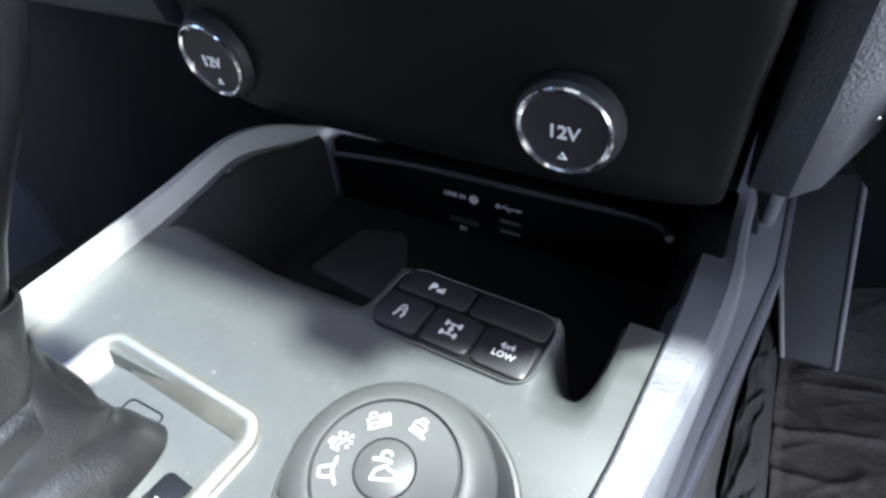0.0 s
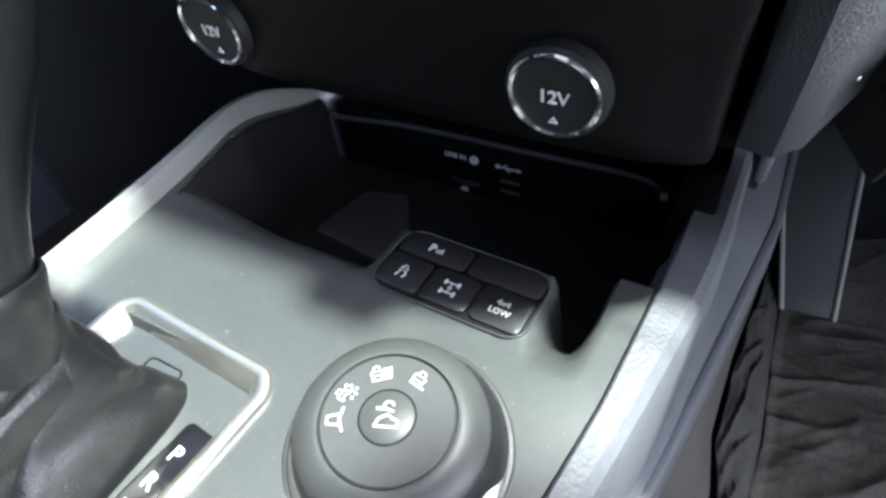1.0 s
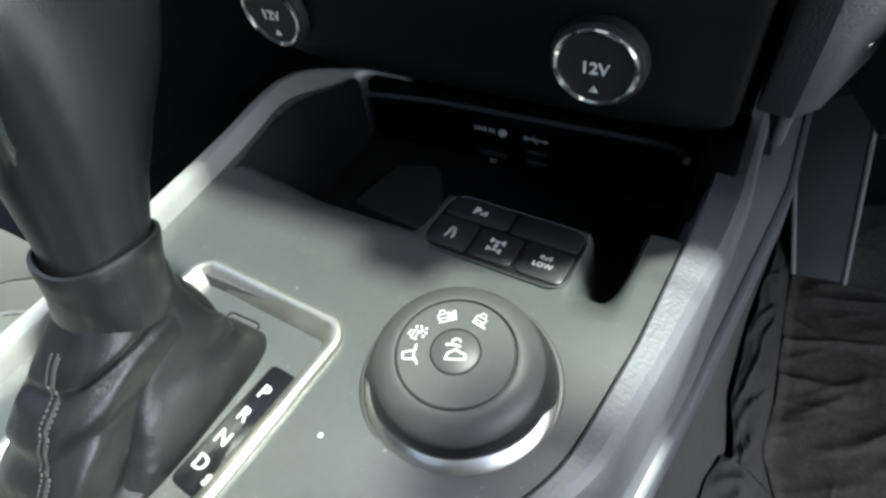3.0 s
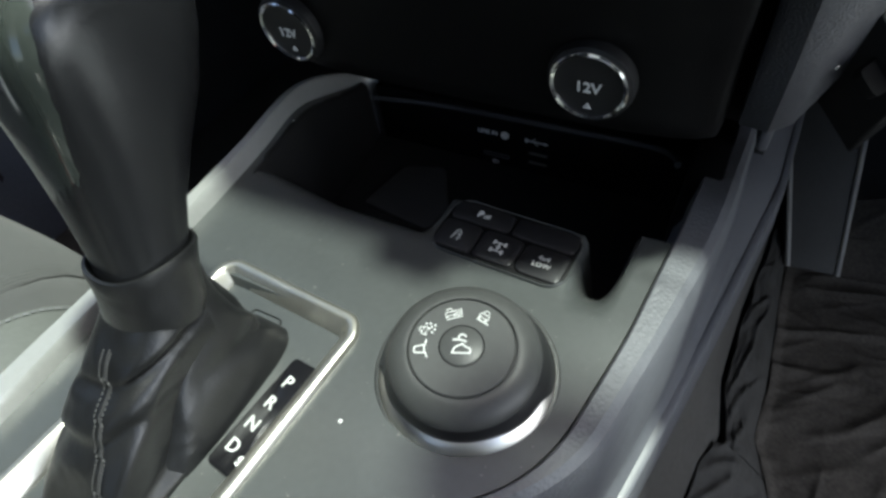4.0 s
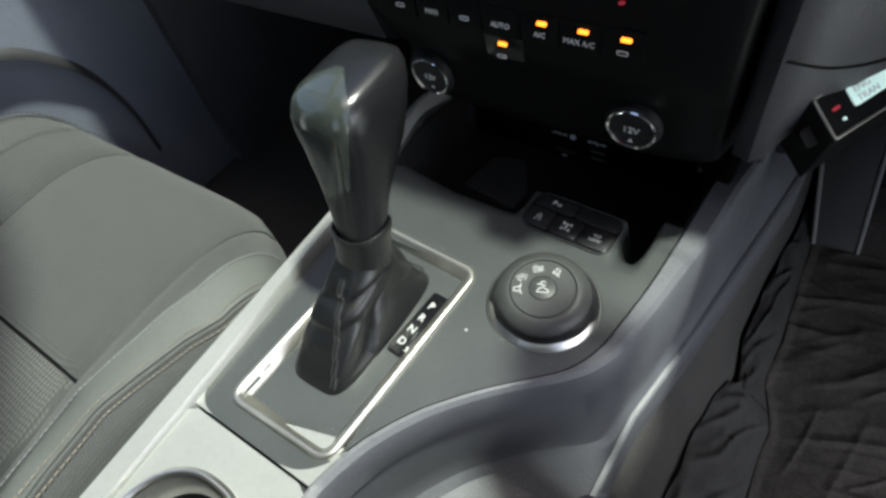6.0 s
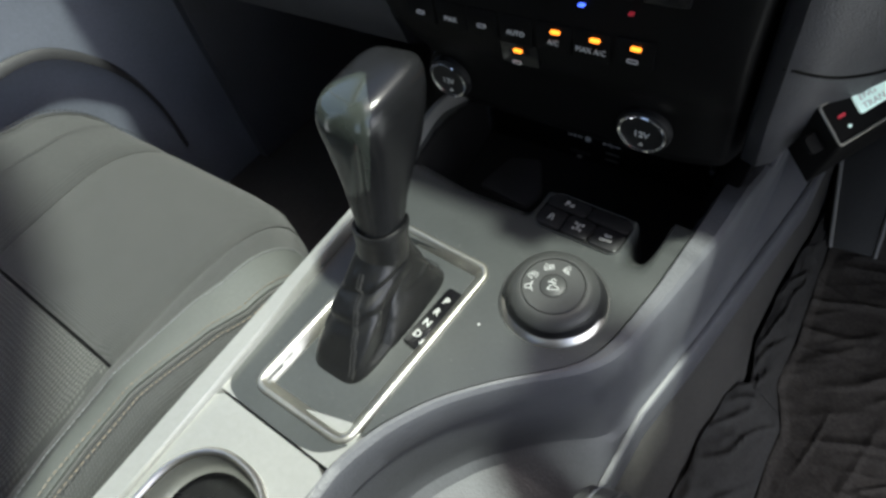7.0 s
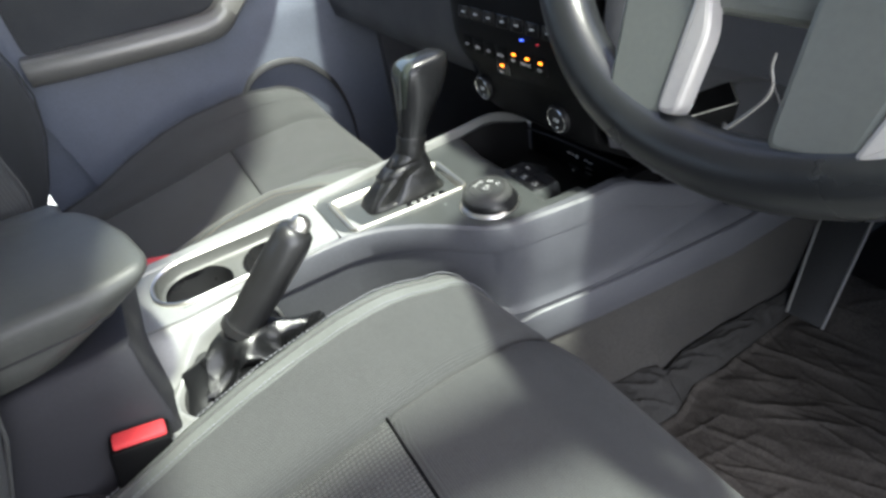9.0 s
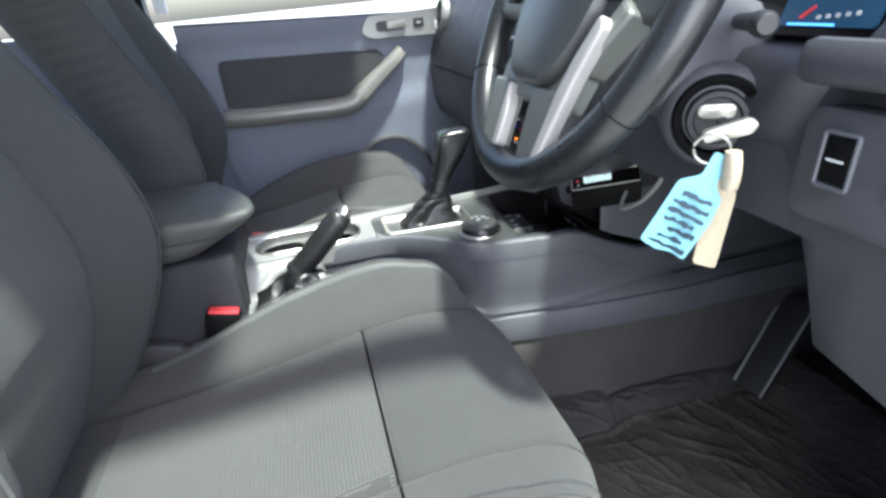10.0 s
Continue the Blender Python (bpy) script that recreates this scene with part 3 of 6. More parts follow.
# shift surround
bez = soften([(-0.092, -0.279), (0.004, -0.278), (0.0150, -0.110), (0.008, -0.101), (-0.075, -0.096), (-0.083, -0.103)], 0.014, 6)
part("shift_bezel", Geo().loft([[(x, y, z) for x, y in inset(bez, d)] for d, z in ((0, 0.326), (0, 0.3366), (0.0006, 0.3378), (0.0018, 0.3384), (0.0042, 0.3382), (0.0052, 0.3374), (0.0104, 0.3316), (0.0112, 0.3300), (0.0112, 0.326))], caps=False, loop=True), SATIN, console, "worn satin metal frame round the gear lever")
plate_m = Matrix.Translation((0, 0, 0.3285))
part("shift_plate", Geo().plate(inset(bez, 0.006), -0.006, 0.0015, plate_m), CHARCOAL, console, "charcoal plate inside the shift frame")
part("blank_cover", Geo().ring(rounded(-0.050, -0.134, -0.030, -0.116, 0.003), 0.0007, 0.3295, 0.3306, None, 0.0002), BLACK, console)
lens_m = frame_of((-0.0035, -0.161, 0.3302), (0.09, 0.996, 0), (-0.996, 0.09, 0))
strip = part("gear_indicator", Geo().plate(rounded(-0.029, -0.0092, 0.029, 0.0085, 0.003), -0.001, 0.0022, lens_m, 0.0008), PIANO, console, "gloss black gear position strip")
TX = Matrix.Rotation(radians(-90), 4, "Z")
for k, ch in enumerate("PRND"):
    words("letter", ch, 0.0086, lens_m @ Matrix.Translation((0.0165 - 0.0116 * k, 0.0018, 0.0023)) @ TX, WHITE, strip, bold=0.0001)
words("letter", "S", 0.0058, lens_m @ Matrix.Translation((-0.0218, -0.0058, 0.0023)) @ TX, GREYINK, strip, bold=0.0002)
part("letter", Geo().plate(rounded(-0.0140, -0.0085, -0.0133, -0.0060, 0.0002), 0.0022, 0.0026, lens_m), GREYINK, strip)

# rear trim with the cup holders
rt = soften([(-0.112, -0.556), (0.018, -0.556), (0.024, -0.50), (0.008, -0.33), (0.0045, -0.2936), (-0.114, -0.2936)], 0.008)
cup = rounded(-0.102, -0.530, 0.001, -0.321, 0.047, 12)
rings = [[(x, y, 0.30) for x, y in rt], [(x, y, 0.332) for x, y in rt], [(x, y, 0.336) for x, y in inset(rt, 0.0014)]]
n_rt, n_cup = len(rt), len(cup)
outer = [Vector((x, y, 0.336)) for x, y in inset(rt, 0.0014)]
hole = [Vector((x, y, 0.336)) for x, y in cup]
cc = Vector((-0.05, -0.427, 0.336))


def by_angle(loop, n=96):
    """The loop seen at even angles round the middle of the opening."""
    res = []
    m = len(loop)
    for k in range(n):
        a = 2 * math.pi * k / n
        d = Vector((math.cos(a), math.sin(a)))
        best = None
        for i in range(m):
            p, q = (loop[i] - cc).to_2d(), (loop[(i + 1) % m] - cc).to_2d()
            e = q - p
            det = d.x * -e.y + e.x * d.y
            if abs(det) < 1e-12:
                continue
            t = (p.x * -e.y + e.x * p.y) / det
            s = (d.x * p.y - d.y * p.x) / det
            if t > 0 and -1e-6 <= s <= 1 + 1e-6 and (best is None or t > best):
                best = t
        res.append(cc + (d * best).to_3d())
    return res


A, B = by_angle(outer), by_angle(hole)
skin = [[(p.x, p.y, 0.305) for p in A], [(p.x, p.y, 0.3345) for p in A], [tuple(p) for p in A], [tuple(p) for p in B], [(p.x, p.y, 0.325) for p in B]]
part("rear_trim", Geo().loft(skin, caps=False), SILVER, console, "satin silver trim round the cup holders")
part("trim_corner", Geo().plate([(-0.1135, -0.2930), (-0.080, -0.2930), (-0.080, -0.2700), (-0.1135, -0.2620)], 0.316, 0.3347), SILVER, console)
part("trim_corner", Geo().plate([(-0.040, -0.2930), (0.0040, -0.2930), (0.0100, -0.2640), (-0.004, -0.2600), (-0.040, -0.2700)], 0.316, 0.3346), SILVER, console)
part("cup_ring", Geo().ring([tuple(p.to_2d()) for p in B], 0.0052, 0.330, 0.3405, None, 0.0018), BAND, console, "bright metal ring round the cup holders")
Bi = [tuple(p.to_2d()) for p in B]
lip = inset(Bi, 0.0057)
part("cup_tray", Geo().loft([[(x, y, 0.337) for x, y in lip], [(x, y, 0.332) for x, y in inset(lip, 0.0005)], [(x, y, 0.3245) for x, y in inset(lip, 0.0015)], [(x, y, 0.3215) for x, y in inset(lip, 0.0030)], [(x, y, 0.3200) for x, y in inset(lip, 0.0060)]], caps=False), CUP, console, "charcoal floor between the cup holders")
arcs = [(-0.049 + 0.0462 * math.cos(radians(a)), -0.372 + 0.0462 * math.sin(radians(a))) for a in range(205, 340, 9)] + [(-0.049 + 0.0462 * math.cos(radians(a)), -0.479 + 0.0462 * math.sin(radians(a))) for a in range(25, 160, 9)]
part("cup_bridge", Geo().plate(arcs[::-1], 0.250, 0.3204, None, 0.001), CUP, console, "grey bridge between the cup holders")
for cy in (-0.372, -0.479):
    mc = Matrix.Translation((-0.049, cy, 0.0))
    prof = [(0.0478, 0.3198), (0.0462, 0.3198), (0.0452, 0.314), (0.0400, 0.25), (0.036, 0.245), (0.001, 0.245)]
    well = part("cup_well", Geo().loft([[(-0.049 + r * math.cos(t), cy + r * math.sin(t), z) for t in (2 * math.pi * k / 40 for k in range(40))] for r, z in prof], caps=False), WELL, console, "deep black cup well")
    part("spring_tab", Geo().box((-0.049 + 0.036, cy, 0.29), (0.006, 0.014, 0.03), Matrix.Rotation(0.2, 3, "Y")), DARKGREY, well, bevel=0.002)
    part("cup_mat", Geo().lathe([(0.030, 0.2455), (0.030, 0.2475), (0.024, 0.2475), (0.022, 0.2465), (0.001, 0.2465)], mc, 30), CHARCOAL, well)

# rear storage box under the armrest
g = Geo().loft([[(-0.118, y, 0.395), (0.108, y, 0.395), (0.122, y, 0.36), (0.130, y, -0.04), (-0.13, y, -0.04), (-0.128, y, 0.36)] for y in (-0.545, -0.60, -0.9, -1.0)])
part("storage_box", g, BOXGREY, console, "grey storage box body beneath the armrest", bevel=0.006)
# moulding that runs down from the cup holders to the handbrake
def surround(u, v):
    y = -0.578 + 0.232 * v
    x0 = table([-0.58, -0.50, -0.33], [0.018, 0.023, 0.009], y)
    x = x0 + (table([-0.48, -0.44, -0.36], [0.158, 0.150, 0.105], y) - x0) * u
    slope = smooth(0.0, 0.045, x - x0)
    z = 0.3335 - 0.056 * slope
    r = math.hypot((x - 0.092) / 0.058, (y + 0.458) / 0.088)
    z += 0.006 * math.exp(-((r - 1.0) / 0.07) ** 2) - 0.012 * (1 - smooth(0.84, 0.98, r))
    z -= 0.10 * smooth(0.095, 0.140, x) * smooth(-0.48, -0.42, y) + 0.04 * smooth(0.93, 1.0, u) + 0.18 * smooth(-0.418, -0.372, y) + 0.012 * smooth(-0.570, -0.578, y)
    return x, y, z


part("brake_surround", Geo().grid(surround, 70, 110, 0.10), SILVER, console, "silver moulding sloping down round the handbrake", angle=60)

# armrest
arm = thing("armrest", (0, -0.72, 0.395), "padded dark leather armrest lid on the console", "armrest")
lid = soften([(-0.116, -1.0), (0.116, -1.0), (0.119, -0.62), (0.117, -0.530), (0.106, -0.500), (0.085, -0.494), (0.020, -0.508), (-0.040, -0.532), (-0.066, -0.548), (-0.080, -0.566), (-0.116, -0.570)], 0.016)


def undercut(o, d):
    return [(x, y - d * smooth(-0.68, -0.52, y)) for x, y in o]


rings = [[(x, y, 0.399) for x, y in undercut(inset(lid, 0.012), 0.098)], [(x, y, 0.404) for x, y in undercut(inset(lid, 0.005), 0.092)], [(x, y, 0.425) for x, y in undercut(inset(lid, 0.001), 0.054)], [(x, y, 0.4305) for x, y in undercut(inset(lid, 0.0022), 0.042)], [(x, y, 0.434) for x, y in undercut(inset(lid, 0.001), 0.036)],
         [(x, y, 0.448) for x, y in undercut(lid, 0.012)], [(x, y, 0.456) for x, y in undercut(lid, 0.003)], [(x, y, 0.4620) for x, y in inset(lid, 0.0018)], [(x, y, 0.4660) for x, y in inset(lid, 0.0055)], [(x, y, 0.4682) for x, y in inset(lid, 0.0125)]]
part("lid", Geo().loft(rings), ARMLEATHER, arm, "padded grey-black leather lid", angle=60)
part("stitched_seam", Geo().tube([(x, y, 0.4312) for x, y in undercut(inset(lid, 0.0012), 0.041)], 0.0012, 6, True), DARKTHREAD, arm)
part("hinge_tray", Geo().plate([(-0.10, -0.98), (0.10, -0.98), (0.10, -0.66), (-0.10, -0.66)], 0.393, 0.401), DARKGREY, arm)

# ---------------------------------------------------------------- gear lever
lever = thing("gear_lever", (-0.038, -0.19, 0.33), "automatic gear lever with a glossy leather knob and gathered boot", "gear lever")
def oval(c, rx, ry, n=28, power=2.4, tilt=None):
    out = []
    for k in range(n):
        a = 2 * math.pi * k / n
        ca, sa = math.cos(a), math.sin(a)
        x = rx * math.copysign(abs(ca) ** (2 / power), ca)
        y = ry * math.copysign(abs(sa) ** (2 / power), sa)
        p = Vector((x, y, 0))
        if tilt is not None:
            p = tilt @ p
        out.append(Vector(c) + p)
    return out
lean = Euler((radians(-20), radians(-4), 0)).to_matrix()
axis = lean @ Vector((0, 0, 1))
foot = Vector((-0.043, -0.150, 0.403))
KN = [(0.000, 0.0165, 0.0168, 0), (0.012, 0.0165, 0.0172, 0), (0.030, 0.0186, 0.0202, 0), (0.050, 0.0217, 0.0247, 0.001), (0.070, 0.0247, 0.0296, 0.002), (0.086, 0.0266, 0.0322, 0.002), (0.097, 0.0271, 0.0328, 0.002), (0.1045, 0.0264, 0.0320, 0.0015), (0.1095, 0.0246, 0.0300, 0.001), (0.1128, 0.0216, 0.0266, 0), (0.1148, 0.0165, 0.0210, 0), (0.1158, 0.009, 0.012, 0), (0.1160, 0.002, 0.003, 0)]


def knob_power(h):
    return 2.4 + 1.4 * smooth(0.03, 0.10, h)


def knob_top(p, h):
    """The crown is cut off at a slant that falls to the rear."""
    return p + axis * (0.42 * (lean.transposed() @ (p - foot)).y * smooth(0.070, 0.112, h))


rings = [[knob_top(p, h) for p in oval(foot + axis * h + lean @ Vector((0, off, 0)), rx, ry, 64, knob_power(h), lean)] for h, rx, ry, off in KN]
knob = part("knob", Geo().loft(rings), KNOB, lever, "glossy black leather knob with a silver face", angle=70)
# gloss rear face wrapping over the crown, and the release button
ins = []
for i, (h, rx, ry, off) in enumerate(KN[2:]):
    full = oval(foot + axis * h + lean @ Vector((0, off, 0)), rx, ry, 640, knob_power(h), lean)
    c = foot + axis * h
    wide = table([0, 0.03, 0.05, 0.09, 0.12], [2, 5.5, 8.5, 10.5, 11], h)
    arc_pts = [knob_top(full[int(round(470 + 10 * wide * s)) % 640], h) for s in (-1, -0.8, -0.6, -0.4, -0.2, 0, 0.2, 0.4, 0.6, 0.8, 1)]
    proud = 0.994 + 0.020 * smooth(0.032, 0.060, h)
    out = [c + (p - c) * (proud if 0 < n_ < 10 else 0.992) + axis * (0.0009 if h > 0.108 else 0) for n_, p in enumerate(arc_pts)]
    ins.append(out + [c + (p - c) * 0.90 for p in reversed(arc_pts)])
part("gloss_face", Geo().loft(ins), KNOBGLOSS, knob, "gloss dark rear face of the knob, windscreen reflection in its greenish tint", angle=55)
g = Geo().box(foot + axis * 0.086 + lean @ Vector((0.0226, 0.014, 0)), (0.005, 0.010, 0.009), lean)
part("release_button", g, KNOB, knob, bevel=0.0018)
cuff = []
for h, r in ((-0.020, 0.0174), (-0.014, 0.0186), (-0.006, 0.0184), (0.002, 0.0190), (0.0075, 0.0198), (0.0090, 0.0196), (0.0092, 0.0184), (0.006, 0.0172)):
    cuff.append([p + axis * (0.0012 * math.sin(2 * math.atan2(p.y - foot.y, p.x - foot.x) + 0.6) + 0.0022 * (p.y - foot.y) / 0.018) * smooth(-0.01, 0.006, h) for p in oval(foot + axis * h, r, r * 1.03, 40, 2.2, lean)])
part("cuff", Geo().loft(cuff, caps=False), BOOT, lever, "leather cuff gripping the foot of the knob", angle=50)
# gathered boot
def boot_ring(t):
    base, neck = Vector((-0.0450, -0.1835, 0.3305)), foot + axis * -0.004
    c = base.lerp(neck, t ** 0.92)
    rx = 0.0268 * (1 - t) ** 1.15 + 0.0176 * t ** 0.8 * (t > 0)
    ry = 0.0560 * (1 - t) ** 1.10 + 0.0180 * t ** 0.8 * (t > 0)
    out = []
    swell = math.sin(math.pi * min(1.0, t * 1.05))
    for k, p in enumerate(oval(c, rx, ry, 96, 4.6 - 2.4 * smooth(0.1, 0.95, t))):
        a = 2 * math.pi * k / 96
        d = p - c
        rear = max(0.0, -math.sin(a))
        w = 1 + 0.045 * swell
        # pleats that fan out from the neck
        w += 0.085 * swell * (0.55 - abs(math.sin(1.5 * a + 3.2 * t + 0.9))) * (0.4 + 0.6 * t)
        w += 0.030 * swell * (0.5 - abs(math.sin(3.5 * a - 5.0 * t + 1.0)))
        # slack folds that lie across
        w -= 0.115 * math.exp(-((t - 0.70 - 0.05 * math.sin(a + 0.5)) / 0.040) ** 2) * (0.30 + 0.70 * max(0.0, math.cos(a + 0.9)))
        w += 0.060 * math.exp(-((t - 0.80) / 0.05) ** 2) * max(0.0, math.cos(a + 1.0))
        w -= 0.060 * math.exp(-((t - 0.42 + 0.07 * math.sin(2 * a)) / 0.05) ** 2) * (0.4 + 0.6 * rear)
        w += 0.040 * math.exp(-((t - 0.52 + 0.07 * math.sin(2 * a)) / 0.05) ** 2) * rear
        w -= 0.42 * math.exp(-(((a - 0.25 + math.pi) % (2 * math.pi) - math.pi) / 0.62) ** 2) * smooth(0.0, 0.12, t) * (1 - t) ** 0.8
        w += 0.050 * swell * noise.noise((math.cos(a) * 1.8, math.sin(a) * 1.8, t * 4.0))
        q = c + d * w
        q.z = max(q.z, 0.3302)
        out.append(q)
    return out


boot = part("boot", Geo().loft([boot_ring(k / 72) for k in range(73)]), BOOT, lever, "creased black leather boot with stitched seam", angle=50)
st = Geo()
seam_pts = [boot_ring(k / 72)[int(72 + 7 * (1 - k / 72))] for k in range(4, 62)]
for k in range(0, len(seam_pts) - 1):
    p, q = seam_pts[k], seam_pts[k + 1]
    for s in (-0.0021, 0.0021):
        st.tube([p + Vector((s, -0.0008, 0.0005)), p.lerp(q, 0.58) + Vector((s, -0.0008, 0.0005))], 0.00042, 5)
part("stitching", st, SEAMTHREAD, lever)
part("seam_groove", Geo().tube([p + Vector((0, -0.0003, 0)) for p in seam_pts], 0.0005, 5), DARKTHREAD, lever)
b2 = []
for k in range(25):
    t = k / 24
    c = Vector((-0.0300, -0.1640, 0.3305)).lerp(Vector((-0.0385, -0.1440, 0.392)), t ** 0.85)
    ring_ = []
    for i, p in enumerate(oval(c, 0.0055 * (1 - t) ** 1.2 + 0.0085, 0.0330 * (1 - t) ** 1.8 + 0.0115, 48, 3.4 - 1.2 * t)):
        a = 2 * math.pi * i / 48
        w = 1 + 0.10 * math.sin(math.pi * t) * (0.5 - abs(math.sin(1.5 * a + 4 * t))) - 0.16 * math.exp(-((t - 0.35 + 0.10 * math.sin(a)) / 0.07) ** 2) * max(0.0, math.cos(a - 0.8)) + 0.05 * noise.noise((math.cos(a) * 2, math.sin(a) * 2, 7 + t * 4))
        q = c + (p - c) * w
        q.z = max(q.z, 0.3300)
        ring_.append(q)
    b2.append(ring_)
part("boot_fold", Geo().loft(b2), BOOT, lever, angle=50)

# ---------------------------------------------------------------- drive mode dial
dial = thing("drive_mode_dial", (0.069, -0.105, 0.335), "round charcoal drive mode dial with white symbols and a chrome band", "dial")
dm = frame_of((0.0702, -0.1055, 0.3345), (1, 0, -0.03), (0, 1, 0.07)) @ Matrix.Diagonal((1, 1, 0.9, 1))
part("base_ring", Geo().lathe([(0.0420, 0.0), (0.0420, 0.0012), (0.0410, 0.0026), (0.0398, 0.0028), (0.0392, 0.0014), (0.037, 0.0012)], dm, 72), DIAL, dial)
part("chrome_band", Geo().lathe([(0.0402, 0.0012), (0.0399, 0.0024), (0.0374, 0.0054), (0.0346, 0.0086), (0.0326, 0.0092), (0.03, 0.0092)], dm, 72), BAND, dial, "polished chrome band")
rings = []
for r, z, drop in ((0.0316, 0.0098, 1), (0.0346, 0.0094, 1), (0.0350, 0.0102, 0.95), (0.0348, 0.0132, 0.5), (0.0340, 0.0164, 0.12), (0.0331, 0.0192, 0)):
    ring_ = []
    for k in range(96):
        a = 2 * math.pi * k / 96
        away = abs((math.degrees(a) - 285 + 180) % 360 - 180)
        hang = (0.35 * smooth(20, 66, away) + 0.65 * smooth(70, 84, away)) * 0.0050
        ring_.append(dm @ Vector(((r + drop * hang * 0.90) * math.cos(a), (r + drop * hang * 0.90) * math.sin(a), z - drop * hang)))
    rings.append(ring_)
skirt = part("grip_skirt", Geo().loft(rings, caps=False), DIALDARK, dial, "dark scalloped skirt over the chrome", angle=40)
body = part("grip", Geo().lathe([(0.0316, 0.0178), (0.0330, 0.0182), (0.0336, 0.0196), (0.0333, 0.0214), (0.0322, 0.0234), (0.0303, 0.0254), (0.0280, 0.0271), (0.0255, 0.0282), (0.0240, 0.0285), (0.0233, 0.0284), (0.0229, 0.0268)], dm, 72), DIAL, dial, "soft charcoal rotary grip", angle=50)
face = part("face", Geo().lathe([(0.0226, 0.024), (0.0226, 0.0278), (0.0220, 0.0284), (0.0098, 0.0284), (0.0096, 0.0276)], dm, 64), DIAL, dial, "flat dial face with symbols")
part("centre_button", Geo().lathe([(0.0092, 0.0270), (0.0092, 0.0284), (0.0086, 0.0288), (0.001, 0.0289)], dm, 40), DIAL, dial)
part("groove", Geo().lathe([(0.0097, 0.0280), (0.0097, 0.0284), (0.0093, 0.0284), (0.0093, 0.0280)], dm, 40), BLACK, dial)


def car_front(g, m, s):
    """A small pictogram: a car seen from the front, in outline."""
    g.ring(soften([(-0.62 * s, 0.10 * s), (0.62 * s, 0.10 * s), (0.42 * s, 0.95 * s), (-0.42 * s, 0.95 * s)], 0.1 * s, 2), 0.13 * s, 0, 0.0003, m, 0.00005)
    g.ring(soften([(-0.92 * s, -0.60 * s), (0.92 * s, -0.60 * s), (0.92 * s, 0.22 * s), (-0.92 * s, 0.22 * s)], 0.12 * s, 2), 0.13 * s, 0.00002, 0.00032, m, 0.0001)
    for sx in (-0.66, 0.66):
        g.plate([((sx - 0.16) * s, -0.95 * s), ((sx + 0.16) * s, -0.95 * s), ((sx + 0.16) * s, -0.58 * s), ((sx - 0.16) * s, -0.58 * s)], 0, 0.0003, m)


def line(g, m, pts, r=0.00025):
    g.tube([m @ Vector((x, y, 0.0001)) for x, y in pts], r, 5)


for cx, cy, extra in ((-0.0150, -0.0085, 0), (-0.0165, 0.0010, 1), (-0.0100, 0.0122, 2), (0.0030, 0.0162, 3)):
    a = math.atan2(cy, cx)
    m = dm @ Matrix.Translation((cx, cy, 0.0285)) @ Matrix.Rotation(a - math.pi / 2, 4, "Z")
    g = Geo()
    if extra == 0:
        g.ring(soften([(-0.0022, -0.0018), (0.0022, -0.0018), (0.0016, 0.0030), (-0.0016, 0.0030)], 0.0008, 3), 0.0006, 0, 0.0003, m, 0.0001)
        for sx in (-1, 1):
            line(g, m, [(sx * 0.0016, -0.0018), (sx * 0.0042, -0.0026)], 0.0004)
    elif extra == 1:
        car_front(g, m @ Matrix.Translation((-0.0010, 0.0014, 0)), 0.0023)
        for px, py in ((0.0022, 0.0020), (0.0030, 0.0004), (0.0018, -0.0008), (0.0032, -0.0018), (0.0014, -0.0026), (-0.0004, -0.0024)):
            g.lathe([(0.00055, 0), (0.0005, 0.0003)], m @ Matrix.Translation((px, py, 0)), 6)
    elif extra == 2:
        car_front(g, m @ Matrix.Translation((-0.0012, 0.0008, 0)), 0.0024)
        for i in range(3):
            line(g, m, [(0.0014 + 0.0010 * i, -0.0016), (0.0018 + 0.0010 * i, 0.0004), (0.0014 + 0.0012 * i, 0.0018)])
        line(g, m, [(-0.0034, -0.0022), (0.0038, -0.0022)])
    else:
        car_front(g, m @ Matrix.Translation((0, 0.0006, 0)), 0.0025)
        line(g, m, [(-0.0022, -0.0024), (0.0036, -0.0024)], 0.0004)
    part("symbol", g, WHITE, face)
m = dm @ Matrix.Translation((0, 0, 0.0290)) @ Matrix.Rotation(radians(22), 4, "Z")
g = Geo()
g.ring(soften([(-0.0042, -0.0040), (0.0042, -0.0040), (0.0042, -0.0012), (0.0018, -0.0004), (0.0006, 0.0010), (-0.0030, -0.0008)], 0.0006, 2), 0.0007, 0, 0.0003, m, 0.0001)
line(g, m, [(-0.0038, 0.0024), (-0.0006, 0.0024), (0.0020, 0.0016)], 0.0005)
line(g, m, [(0.0002 + 0.0016 * math.cos(t), 0.0036 + 0.0014 * math.sin(t)) for t in (0.0, 0.7, 1.4, 2.1, 2.8, 3.5)], 0.0004)
part("symbol", g, WHITE, dial)

